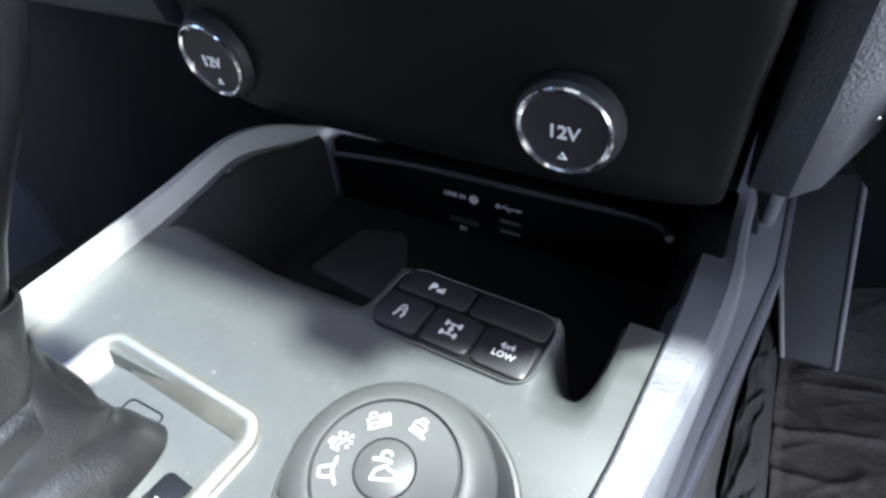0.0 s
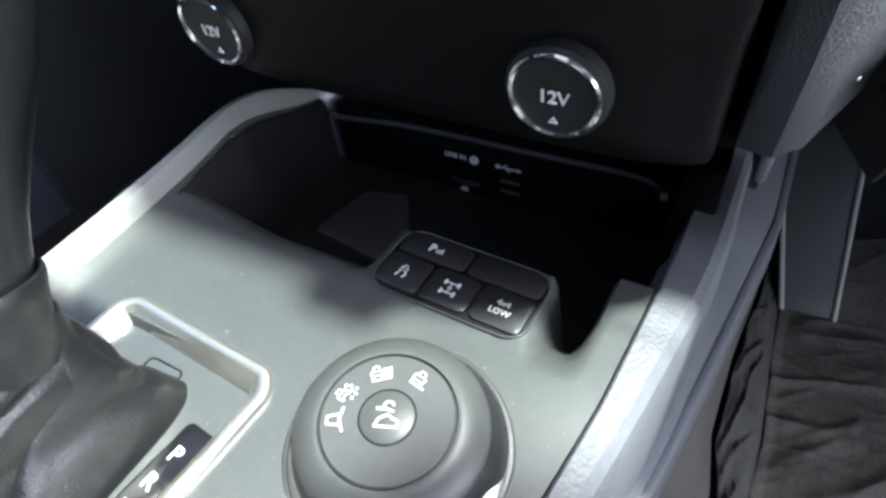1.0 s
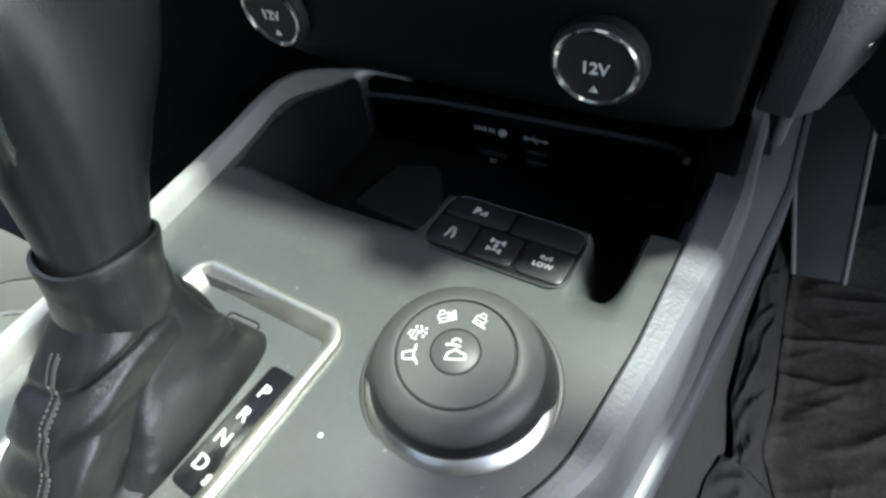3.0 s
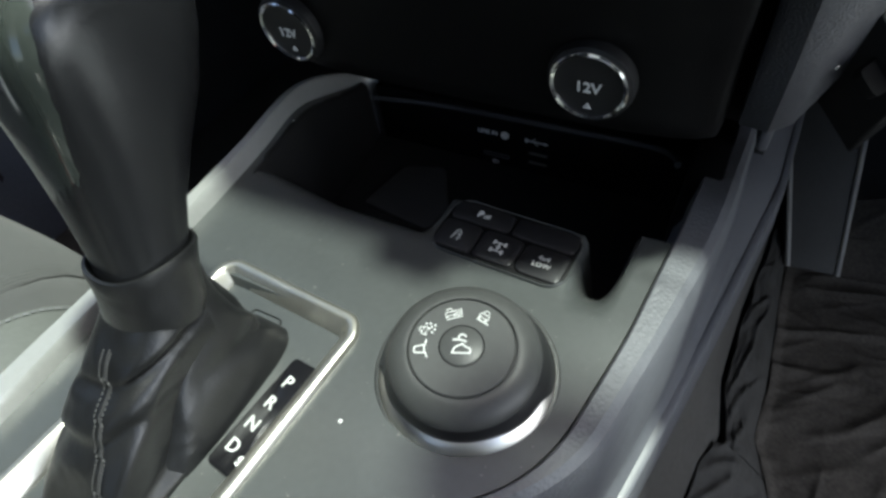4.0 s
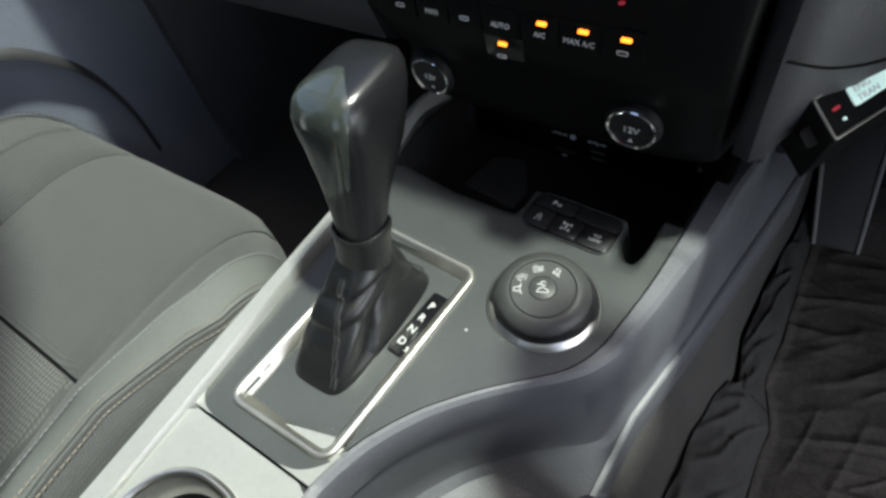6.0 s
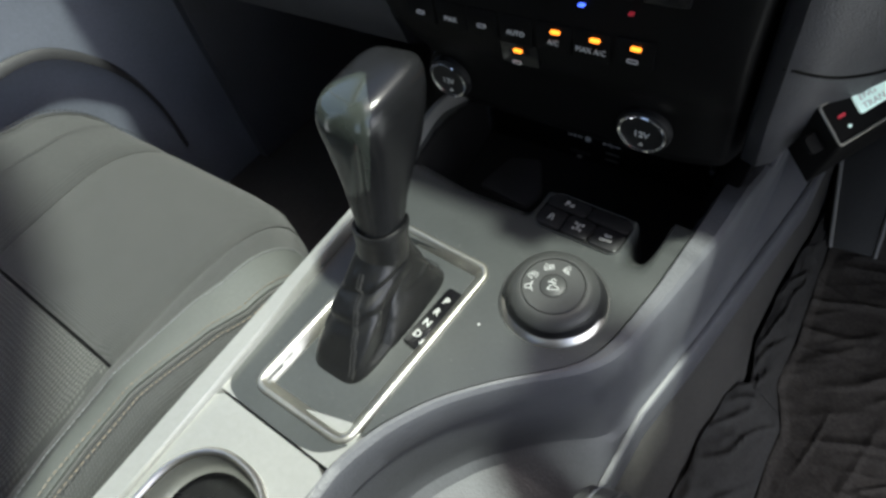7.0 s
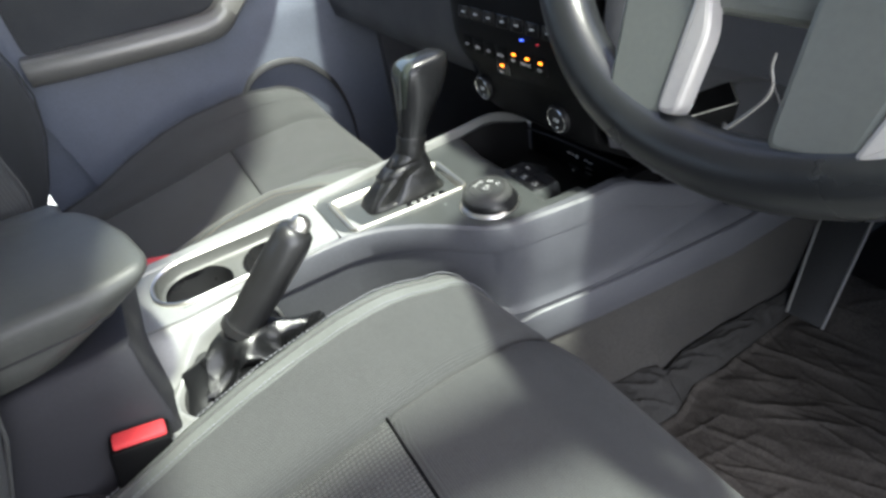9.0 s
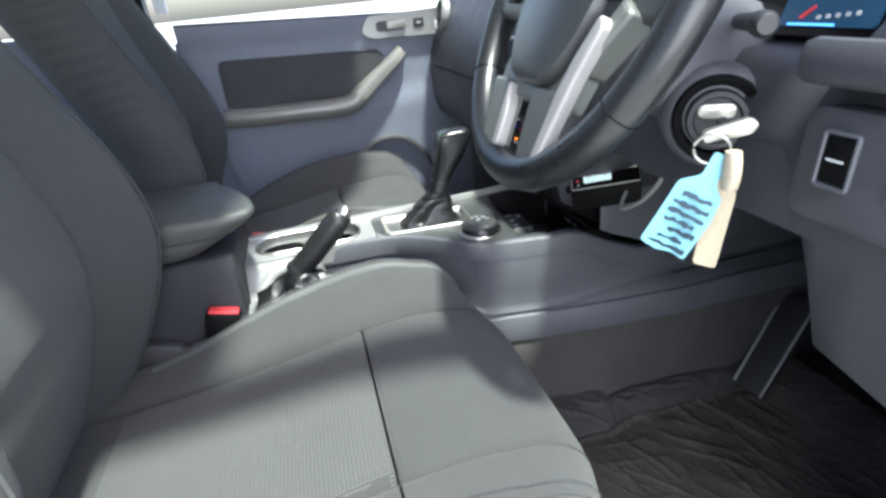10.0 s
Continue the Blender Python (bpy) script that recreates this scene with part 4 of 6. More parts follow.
# ---------------------------------------------------------------- switch row
sw = thing("switch_panel", (0.055, -0.026, 0.335), "black panel of five console switches with white symbols", "switches")
sm = frame_of((0.0550, -0.0262, 0.3355), (1, -0.035, 0), (0.035, 1, 0))
part("frame", Geo().plate(rounded(-0.0385, -0.0200, 0.0385, 0.0195, 0.010), -0.004, 0.0008, sm, 0.0006), BLACK, sw, "black rounded frame")
# Paler ring added for the highlight along the switch frame's outline.
part("frame_highlight", Geo().ring(rounded(-0.0389, -0.0204, 0.0389, 0.0199, 0.0104), 0.0008, -0.001, 0.0012, sm, 0.0003), CHARCOAL, sw, "thin grey ring drawn as the highlight along the frame")
SYM = []
for x0, x1, y0, y1 in ((-0.0368, -0.0005, 0.0035, 0.0180), (0.0005, 0.0368, 0.0035, 0.0180), (-0.0368, -0.0135, -0.0180, 0.0020), (-0.0125, 0.0110, -0.0180, 0.0020), (0.0120, 0.0368, -0.0180, 0.0020)):
    b = part("switch", Geo().plate(soften([(x0, y0), (x1, y0), (x1, y1), (x0, y1)], 0.0045), 0.0, 0.0024 if y0 < 0 else 0.0018, sm, 0.0014), SWITCH, sw)
    SYM.append((b, sm @ Matrix.Translation(((x0 + x1) / 2, (y0 + y1) / 2, 0.0025 if y0 < 0 else 0.0019))))
words("symbol", "P", 0.0062, SYM[0][1] @ Matrix.Translation((-0.002, 0, 0)), WHITE, SYM[0][0], bold=0.0002)
g = Geo()
for i in range(3):
    g.plate(rounded(0.0006 + 0.0013 * i, -0.0020, 0.0014 + 0.0013 * i, -0.0002 + 0.0007 * i, 0.0002), 0, 0.0003, SYM[0][1])
part("symbol", g, WHITE, SYM[0][0])
g = Geo()
car_front(g, SYM[2][1] @ Matrix.Translation((0, 0.001, 0)), 0.0022)
for sx in (-1, 1):
    g.tube([SYM[2][1] @ Vector((sx * 0.0018 + 0.0006 * math.sin(k * 1.6), -0.0014 - 0.0007 * k, 0.0002)) for k in range(5)], 0.0003, 5)
part("symbol", g, WHITE, SYM[2][0])
g = Geo()
for y in (0.0028, -0.0028):
    g.plate(rounded(-0.0030, y - 0.0003, 0.0030, y + 0.0003, 0.0002), 0, 0.0003, SYM[3][1])
    for sx in (-0.0032, 0.0032):
        g.plate(rounded(sx - 0.0006, y - 0.0014, sx + 0.0006, y + 0.0014, 0.0002), 0, 0.0003, SYM[3][1])
g.plate(rounded(-0.0004, -0.0028, 0.0004, 0.0028, 0.0001), 0, 0.0003, SYM[3][1])
g.lathe([(0.0011, 0), (0.0011, 0.0003)], SYM[3][1], 10)
part("symbol", g, WHITE, SYM[3][0])
words("symbol", "4x4", 0.0042, SYM[4][1] @ Matrix.Translation((0, 0.0026, 0)), WHITE, SYM[4][0], bold=0.00004)
words("symbol", "LOW", 0.0042, SYM[4][1] @ Matrix.Translation((0, -0.0022, 0)), WHITE, SYM[4][0], bold=0.00004)
part("speck", Geo().lathe([(0.0011, 0), (0.0008, 0.0004)], Matrix.Translation((0.031, -0.150, 0.3351)), 7), WHITE, console, "white paint speck")

# ---------------------------------------------------------------- centre stack
stack = thing("centre_stack", (0, 0.05, 0.32), "black climate control stack with lit amber indicators", "control panel")
PROF = [(0.135, 0.318), (0.030, 0.378), (0.012, 0.392), (0.006, 0.405), (0.003, 0.44), (-0.008, 0.458), (-0.015, 0.475), (-0.017, 0.50), (-0.013, 0.55), (-0.002, 0.62), (0.012, 0.68), (0.035, 0.715), (0.10, 0.74), (0.20, 0.74), (0.20, 0.32)]


def stack_left(z):
    return table([0.32, 0.38, 0.45, 0.49, 0.54, 0.72], [-0.098, -0.103, -0.113, -0.131, -0.143, -0.150], z)


def stack_right(z):
    return table([0.32, 0.42, 0.5, 0.72], [0.139, 0.139, 0.141, 0.150], z)


rings = []
for k in range(33):
    t = k / 32
    s = 2 * t - 1
    rings.append([(stack_left(z) * (1 - t) + stack_right(z) * t, y + 0.010 * abs(s) ** 6 * (y < 0.05), z) for y, z in PROF])
part("fascia", Geo().loft(rings), BLACK, stack, "satin black fascia", bevel=0.003)
SM = frame_of((0, -0.0165, 0.4955), (1, 0, 0), (0, 0.03, 1))
SM.translation = Vector((0, -0.0172, 0.4965))
for x, z, w in ((-0.082, 0, 0), (-0.055, 0, 0), (-0.029, 0, 0), (-0.002, 0, 0), (0.026, 0, 0), (0.052, 0, 0), (0.079, 0, 0)):
    part("button", Geo().plate(rounded(x - 0.0125, -0.013, x + 0.0125, 0.0075, 0.002), -0.003, 0.0003, SM, 0.0002), BLACK, stack)
for text, x, z in (("MAX", -0.055, -0.0045), ("AUTO", -0.002, -0.0045), ("A/C", 0.026, -0.0055), ("MAX A/C", 0.052, -0.0055)):
    words("lettering", text, 0.0050, SM @ Matrix.Translation((x, z, 0.0012)), GREYINK, stack)
for x, z in ((-0.082, -0.004), (-0.029, -0.0045), (0.079, -0.0065), (-0.002, -0.0265)):
    g = Geo().ring(rounded(x - 0.0035, z - 0.0014, x + 0.0035, z + 0.0014, 0.001), 0.0006, 0.0008, 0.0014, SM, 0.0002)
    part("symbol", g, GREYINK, stack)
SM2 = frame_of((0, -0.0158, 0.478), (1, 0, 0), (0, -0.10, 1))
part("button", Geo().plate(rounded(-0.016, -0.012, 0.013, 0.006, 0.002), -0.004, 0.0005, SM2, 0.0004), PIANO, stack)
lamps = [(SM @ Matrix.Translation((x, 0.0022, 0.0010))) for x in (0.0275, 0.0545, 0.0805)] + [SM2 @ Matrix.Translation((-0.002, 0.0, 0.0010))]
for m in lamps:
    part("indicator_lamp", Geo().plate(rounded(-0.0032, -0.0012, 0.0032, 0.0012, 0.0008), -0.0005, 0.0008, m), AMBER, stack, "glowing amber indicator")
SM3 = frame_of((0, -0.0150, 0.535), (1, 0, 0), (0, 0.10, 1))
for x in (-0.086, -0.056, -0.026, 0.004, 0.034, 0.064, 0.094):
    part("button", Geo().plate(rounded(x - 0.013, -0.008, x + 0.013, 0.008, 0.002), -0.003, 0.0012, SM3, 0.0008), PIANO, stack)
    part("symbol", Geo().plate(rounded(x - 0.004, -0.001, x + 0.004, 0.001, 0.0004), 0.001, 0.0015, SM3), GREYINK, stack)
part("indicator_lamp", Geo().plate(rounded(0.043, -0.016, 0.047, -0.0145, 0.0005), 0, 0.0024, SM3), BLUELED, stack, "small blue temperature mark")
part("indicator_lamp", Geo().plate(rounded(0.074, -0.016, 0.077, -0.0145, 0.0005), 0, 0.0024, SM3), REDLED, stack, "small red temperature mark")
for x in (-0.095, 0.095):
    m = frame_of((x, -0.008, 0.592), (1, 0, 0), (0, 0.15, 1))
    k = part("knob", Geo().lathe([(0.021, -0.004), (0.021, 0.004), (0.0195, 0.012), (0.0185, 0.014), (0.001, 0.014)], m, 36), DARKGREY, stack, "round temperature knob")
    part("knob_ring", Geo().lathe([(0.0215, 0.0), (0.0225, 0.001), (0.0225, 0.003), (0.021, 0.004)], m, 36), CHROME, k)
m = frame_of((0, -0.005, 0.60), (1, 0, 0), (0, 0.16, 1))
part("display", Geo().plate(rounded(-0.055, -0.022, 0.055, 0.022, 0.003), -0.004, 0.002, m, 0.001), PIANO, stack)
part("silver_strip", Geo().plate(rounded(-0.13, -0.004, 0.13, 0.004, 0.002), -0.004, 0.004, frame_of((0, 0.008, 0.668), (1, 0, 0), (0, 0.25, 1)), 0.001), SILVER, stack)
part("back_panel", Geo().box((0.0, 0.205, 0.36), (0.30, 0.012, 0.30)), BLACK, stack)

# power sockets
first = None
for x in (0.084, -0.084):
    if first is None:
        at = Vector((x, 0.0, 0.420))
        ps = thing("power_socket", at, "round capped power socket with a bright ring", "power socket", "power sockets under the climate panel")
        pm = frame_of(at, (1, 0, 0), (0, -0.12, 1))
        part("housing", Geo().lathe([(0.0245, -0.03), (0.0245, -0.012), (0.0235, -0.009), (0.0205, -0.008), (0.0203, -0.012)], pm, 40), BLACK, ps)
        cap = part("cap", Geo().lathe([(0.0200, -0.014), (0.0200, -0.004), (0.0192, -0.001), (0.0174, 0.0), (0.0150, -0.0006), (0.001, -0.0006)], pm, 48), SWITCH, ps, "dark rubbery cap")
        part("chrome_ring", Geo().lathe([(0.0176, -0.002), (0.0176, 0.0006), (0.0168, 0.0012), (0.0156, 0.0006), (0.0154, -0.001)], pm, 48), CHROME, cap, "bright scuffed ring")
        words("lettering", "12V", 0.0074, pm @ Matrix.Translation((0, -0.0005, 0.0002)), GREYINK, cap, bold=0.0001)
        part("arrow", Geo().ring([(-0.0018, -0.0118), (0.0018, -0.0118), (0.0, -0.0088)], 0.0005, -0.0004, 0.0002, pm, 0.0001), GREYINK, cap)
        first = ps
    else:
        copy_thing(first, Matrix.Translation((x, 0.0, 0.420)))

# ---------------------------------------------------------------- dashboard
dash = thing("dashboard", (0, 0.3, 0.4), "grey moulded dashboard with knee panels and vents", "dashboard")


def dash_ring(x, low, face, hi=1.0):
    r = 0.030 * smooth(0.155, 0.205, x) * (1 - smooth(0.31, 0.36, x))
    return [(x, y + r * (y < 0.1), z) for y, z in ((0.10 + face, low - 0.008), (0.045 + face, low - 0.006), (0.020 + face, low + 0.008), (0.008 + face, low + 0.05), (0.004 + face, 0.52), (0.010 + face, 0.60), (0.030 + face, 0.655), (0.045 + face, 0.672 + 0.03 * hi), (0.12, 0.678 + 0.12 * hi), (0.30, 0.69 + 0.17 * hi), (0.76, 0.86), (0.76, 0.60), (0.30, low + 0.02))]


xs = [0.146, 0.150, 0.158, 0.166, 0.174, 0.182, 0.20, 0.22, 0.26, 0.32, 0.40, 0.48, 0.53, 0.56, 0.60, 0.62, 0.64, 0.66, 0.70, 0.74, 0.76]
part("knee_panel", Geo().loft([dash_ring(x, table([0.146, 0.165, 0.18, 0.22, 0.28, 0.36, 0.46, 0.53, 0.60, 0.63, 0.66, 0.76], [0.386, 0.394, 0.425, 0.470, 0.505, 0.515, 0.520, 0.540, 0.545, 0.50, 0.40, 0.38], x), table([0.146, 0.16, 0.3, 0.5, 0.76], [0.012, 0.0, 0.01, 0.03, 0.03], x), 1 - smooth(0.22, 0.26, x) * (1 - smooth(0.62, 0.66, x))) for x in xs]), DASHGREY, dash, "grey lower dash panel on the driver side", angle=50)
part("seam_line", Geo().tube(curve([(0.156, 0.0095, 0.486), (0.180, 0.0060, 0.489), (0.20, 0.0065, 0.498), (0.215, 0.008, 0.512)], 6), 0.0009, 6), BLACK, dash)
xs = [-0.76, -0.70, -0.5, -0.3, -0.2, -0.17, -0.155]
part("glovebox", Geo().loft([dash_ring(x, 0.41, 0.015) for x in xs]), DASHGREY, dash, "dark glovebox side of the dash", angle=50)
part("glovebox_gap", Geo().tube([(-0.70, 0.021, 0.56), (-0.4, 0.020, 0.56), (-0.2, 0.020, 0.56)], 0.002, 6), BLACK, dash)
m = frame_of((-0.68, 0.050, 0.70), (1, 0, 0), (0, 0.25, 1))
vent = part("side_vent", Geo().lathe([(0.045, -0.01), (0.045, 0.006), (0.040, 0.012), (0.037, 0.010), (0.036, -0.005)], m, 36), SILVER, dash, "round silver rimmed air vent")
for k in range(5):
    part("slat", Geo().box(m @ Vector((0, -0.024 + 0.012 * k, 0.0)), (0.066, 0.012, 0.002)), DARKGREY, vent)
# instrument binnacle
hood = curve([(0.22, 0.22, 0.76), (0.26, 0.20, 0.82), (0.33, 0.19, 0.86), (0.43, 0.185, 0.87), (0.53, 0.19, 0.86), (0.62, 0.20, 0.82), (0.66, 0.22, 0.76)], 6)
part("binnacle_hood", Geo().loft([[p + Vector((0, 0.0, 0.0)), p + Vector((0, 0.02, 0.012)), p + Vector((0, 0.30, 0.0)), p + Vector((0, 0.30, -0.02)), p + Vector((0, 0.02, -0.01))] for p in hood]), DARKGREY, dash, "dark hood over the instruments")
cl = part("instrument_display", Geo().box((0.43, 0.135, 0.765), (0.42, 0.02, 0.18), Matrix.Rotation(-0.35, 3, "X")), PIANO, dash, "dark instrument cluster")
cm = frame_of((0.43, 0.1205, 0.760), (1, 0, 0), (0, 0.36, 1))
part("cluster_screen", Geo().plate(rounded(0.085, -0.072, 0.190, -0.022, 0.004), 0, 0.003, cm), CLUSTER, cl, "dark blue lit cluster screen")
for x0, y0, x1, y1 in ((0.094, -0.046, 0.112, -0.030), (0.118, -0.040, 0.150, -0.030), (0.096, -0.0715, 0.150, -0.0695)):
    part("lit_field", Geo().plate(rounded(x0, y0, x1, y1, 0.0009), 0.003, 0.0038, cm), GLOWBLUE, cl, "glowing blue field")
part("needle", Geo().plate([(0.108, -0.064), (0.111, -0.066), (0.123, -0.055), (0.122, -0.053)], 0.003, 0.005, cm), RED, cl)
for k in range(5):
    part("tick", Geo().plate(rounded(0.128 + 0.010 * k, -0.066 + 0.001 * k, 0.132 + 0.010 * k, -0.062 + 0.001 * k, 0.001), 0.003, 0.0045, cm), WHITE, cl)
# end trim and switch bank on the driver side
part("dash_edge", Geo().box((0.706, 0.040, 0.672), (0.155, 0.07, 0.036), Matrix.Rotation(-0.25, 3, "X")), DASHGREY, dash, "brownish grey edge strip", bevel=0.01)
m = frame_of((0.712, 0.027, 0.598), (1, 0, 0), (0, 0.12, 1))
bank = part("switch_bank", Geo().plate(rounded(-0.075, -0.050, 0.075, 0.045, 0.016), -0.02, 0.012, m, 0.006), DASHGREY, dash, "raised grey switch panel")
for x in (-0.035, 0.030):
    b = part("switch_frame", Geo().ring(rounded(x - 0.017, -0.020, x + 0.017, 0.028, 0.005), 0.004, 0.010, 0.015, m, 0.001), GREY, bank)
    part("rocker", Geo().plate(rounded(x - 0.0125, -0.015, x + 0.0125, 0.023, 0.003), 0.008, 0.0145, m, 0.002), BLACK, bank)
    part("mark", Geo().plate(rounded(x - 0.008, 0.003, x + 0.008, 0.005, 0.0006), 0.0145, 0.0150, m), GREYINK, bank)

# ---------------------------------------------------------------- steering column, wheel, key
WC = Vector((0.425, -0.082, 0.745))
WT = radians(27)
wm = frame_of(WC, (1, 0, 0), (0, math.sin(WT), math.cos(WT)))
back = -(wm.to_3x3() @ Vector((0, 0, 1)))
col = thing("steering_column", WC + back * 0.25, "grey steering column cover with ignition barrel", "steering column")
g = Geo().loft([[WC + back * d + wm.to_3x3() @ Vector((a * w, b * h + o, 0)) for a, b in ((-1, -0.6), (-0.75, -1), (0.75, -1), (1, -0.6), (1, 0.6), (0.75, 1), (-0.75, 1), (-1, 0.6))] for d, w, h, o in ((0.055, 0.050, 0.050, -0.005), (0.075, 0.062, 0.062, -0.008), (0.14, 0.068, 0.070, -0.012), (0.26, 0.072, 0.080, -0.015))])
part("shroud", g, GREY, col, "grey column shroud", bevel=0.012)
ig = frame_of((0.529, 0.022, 0.609), (0.55, 0.83, 0), (0, 0.1, 1))
part("ignition_bezel", Geo().lathe([(0.044, -0.05), (0.044, -0.006), (0.042, -0.003), (0.036, -0.006), (0.033, -0.016)], ig, 36), BLACK, col, "round dark ignition surround")
part("lock_housing", Geo().lathe([(0.058, -0.08), (0.055, -0.026), (0.050, -0.013), (0.046, -0.009), (0.043, -0.014)], ig, 40), GREY, col, "grey housing round the lock")
barrel = part("ignition_barrel", Geo().lathe([(0.031, -0.03), (0.031, -0.004), (0.029, 0.000), (0.024, 0.000), (0.022, -0.005), (0.001, -0.005)], ig, 36), DARKGREY, col, "dark ringed ignition lock")
part("lock_plate", Geo().plate(rounded(-0.020, 0.002, 0.018, 0.017, 0.007), -0.008, 0.000, ig, 0.002), SATIN, barrel, "silver plate over the key slot")
part("stalk", Geo().tube([(0.50, 0.06, 0.70), (0.555, 0.030, 0.703), (0.575, 0.018, 0.704), (0.588, 0.011, 0.704), (0.594, 0.008, 0.704)], [0.008, 0.009, 0.0115, 0.012, 0.008], 14), DARKGREY, col)

wheel = thing("steering_wheel", WC, "leather rimmed steering wheel with silver spoke inlays", "steering wheel")
R = 0.2018


def wp(a, r, z=0.0):
    return wm @ Vector((r * math.cos(a), r * math.sin(a), z))


g = Geo().tube([wp(2 * math.pi * k / 96, R) for k in range(96)], 0.0193, 16, True)
rim = part("rim", g, RIM, wheel, "worn black leather rim", angle=70)
for a in (radians(212), radians(328), radians(25), radians(155)):
    part("rim_seam", Geo().tube([wp(a, R) + (wm.to_3x3() @ Vector((math.cos(a) * math.cos(t), math.sin(a) * math.cos(t), math.sin(t)))) * 0.0195 for t in (2 * math.pi * k / 20 for k in range(20))], 0.0008, 5, True), BLACK, rim)
hub = soften([(-0.075, 0.035), (-0.064, -0.055), (-0.028, -0.108), (0.062, -0.108), (0.100, -0.055), (0.112, 0.035), (0.085, 0.070), (-0.05, 0.070)], 0.026)
part("airbag_cover", Geo().plate(hub, 0.0, 0.038, wm @ Matrix.Translation((0, 0, -0.005)), 0.014), CHARCOAL, wheel, "smooth charcoal centre pad")
part("hub_back", Geo().lathe([(0.075, -0.055), (0.085, -0.02), (0.080, 0.0), (0.001, 0.0)], wm, 30), DARKGREY, wheel)


def spoke(a0, r0, r1, w0, w1, material, name, z=0.008, t=0.012, parent=None, label="", dx=0.0):
    c, s = Vector((math.cos(a0), math.sin(a0), 0)), Vector((-math.sin(a0), math.cos(a0), 0))
    rr = []
    for k in range(5):
        f = k / 4
        o = c * (r0 + (r1 - r0) * f) + s * dx
        w = w0 + (w1 - w0) * f
        zz = z * (1 - f) + 0.0 * f
        rr.append([wm @ (o + s * (w * a) + Vector((0, 0, zz + t * b))) for a, b in ((-1, -1), (1, -1), (1, 0.4), (0.7, 1), (-0.7, 1), (-1, 0.4))])
    return part(name, Geo().loft(rr), material, parent or wheel, label, angle=45)


for a in (radians(180), radians(0)):
    sp = spoke(a, 0.065, 0.192, 0.040, 0.034, CHARCOAL, "spoke", label="charcoal side spoke with buttons")
    sgn = math.cos(a)
    for k in range(3):
        part("wheel_button", Geo().box(wm @ Vector((sgn * 0.120, -0.014 + 0.018 * k, 0.020)), (0.034, 0.014, 0.006), wm.to_3x3()), BLACK, sp, bevel=0.003)
def slab(outline, z0, z1, soft, material, name, parent, label="", lean_z=0.0):
    g = Geo().plate(outline, z0, z1, Matrix(), soft)
    g.v = [tuple(wm @ Vector((x, y, z - lean_z * (-0.11 - y) / 0.08))) for x, y, z in ((x - 0.012, y + 0.004, z) for x, y, z in g.v)]
    return part(name, g, material, parent, label, angle=18)


slab(soften([(-0.066, -0.128), (0.118, -0.128), (0.126, -0.085), (-0.072, -0.085)], 0.012), -0.004, 0.015, 0.005, SPOKE, "spoke_bridge", wheel, "grey bridge above the lower spokes")
for lg, ln in ((((-0.062, -0.190), (-0.018, -0.194), (-0.014, -0.112), (-0.070, -0.112)), ((-0.019, -0.189), (-0.004, -0.187), (-0.001, -0.140), (-0.010, -0.114), (-0.016, -0.118))),
               (((0.049, -0.190), (0.092, -0.186), (0.102, -0.112), (0.046, -0.112)), ((0.090, -0.184), (0.107, -0.176), (0.134, -0.096), (0.156, -0.050), (0.146, -0.040), (0.120, -0.080), (0.106, -0.112)))):
    sp = slab(soften(lg, 0.010), 0.002, 0.023, 0.004, SPOKE, "spoke", wheel, "grey lower spoke", 0.010)
    slab(soften(ln, 0.007), 0.013, 0.0258, 0.0028, INLAY, "silver_inlay", sp, "bright satin spoke inlay", 0.010)
slab(soften([(0.113, -0.084), (0.130, -0.092), (0.172, -0.036), (0.152, -0.022)], 0.006), -0.004, 0.024, 0.005, SPOKE, "spoke_trim", wheel, "grey trim sweeping to the side spoke")
for pts, mt in (([(0.349, -0.05, 0.511), (0.355, -0.05, 0.516), (0.37, -0.05, 0.532), (0.382, -0.05, 0.547), (0.386, -0.05, 0.56), (0.383, -0.05, 0.572), (0.384, -0.05, 0.582)], WIRE), ([(0.356, -0.056, 0.515), (0.362, -0.056, 0.521), (0.377, -0.056, 0.538), (0.388, -0.056, 0.553), (0.39, -0.056, 0.564)], WIRE), ([(0.379, -0.045, 0.565), (0.386, -0.045, 0.554), (0.395, -0.045, 0.537), (0.4, -0.045, 0.527)], DARKGREY)):
    part("loose_wire", Geo().tube(curve(pts, 8), 0.0011, 6), mt, col, "loose thin wire under the column")

key = thing("ignition_key", (0.556, 0.0, 0.60), "ignition key with a ring and two paper tags", "key")
KM = frame_of((0.588, -0.012, 0.615), (0.5, 0.75, 0.25), (0, 0, 1))
part("key_head", Geo().plate(soften([(-0.024, -0.006), (0.018, -0.008), (0.025, 0.0), (0.018, 0.008), (-0.024, 0.006)], 0.006), -0.004, 0.004, KM, 0.0025), SATIN, key, "pale worn key head")
part("key_blade", Geo().tube([(0.545, 0.014, 0.611), (0.575, -0.006, 0.612), (0.588, -0.012, 0.614)], 0.006, 10), DARKGREY, key)
part("ring", Geo().tube([(0.588 + 0.010 * math.cos(t), -0.030 + 0.012 * math.cos(t), 0.600 + 0.014 * math.sin(t)) for t in (2 * math.pi * k / 24 for k in range(24))], 0.0016, 6, True), SATIN, key, "grey key ring")
part("fob", Geo().loft([oval(Vector((0.606, -0.021, 0.601 - 0.009 * k)), (0.006, 0.009, 0.0095, 0.009, 0.006)[k], 0.007, 16) for k in range(5)]), BEIGE, key, "beige plastic fob")
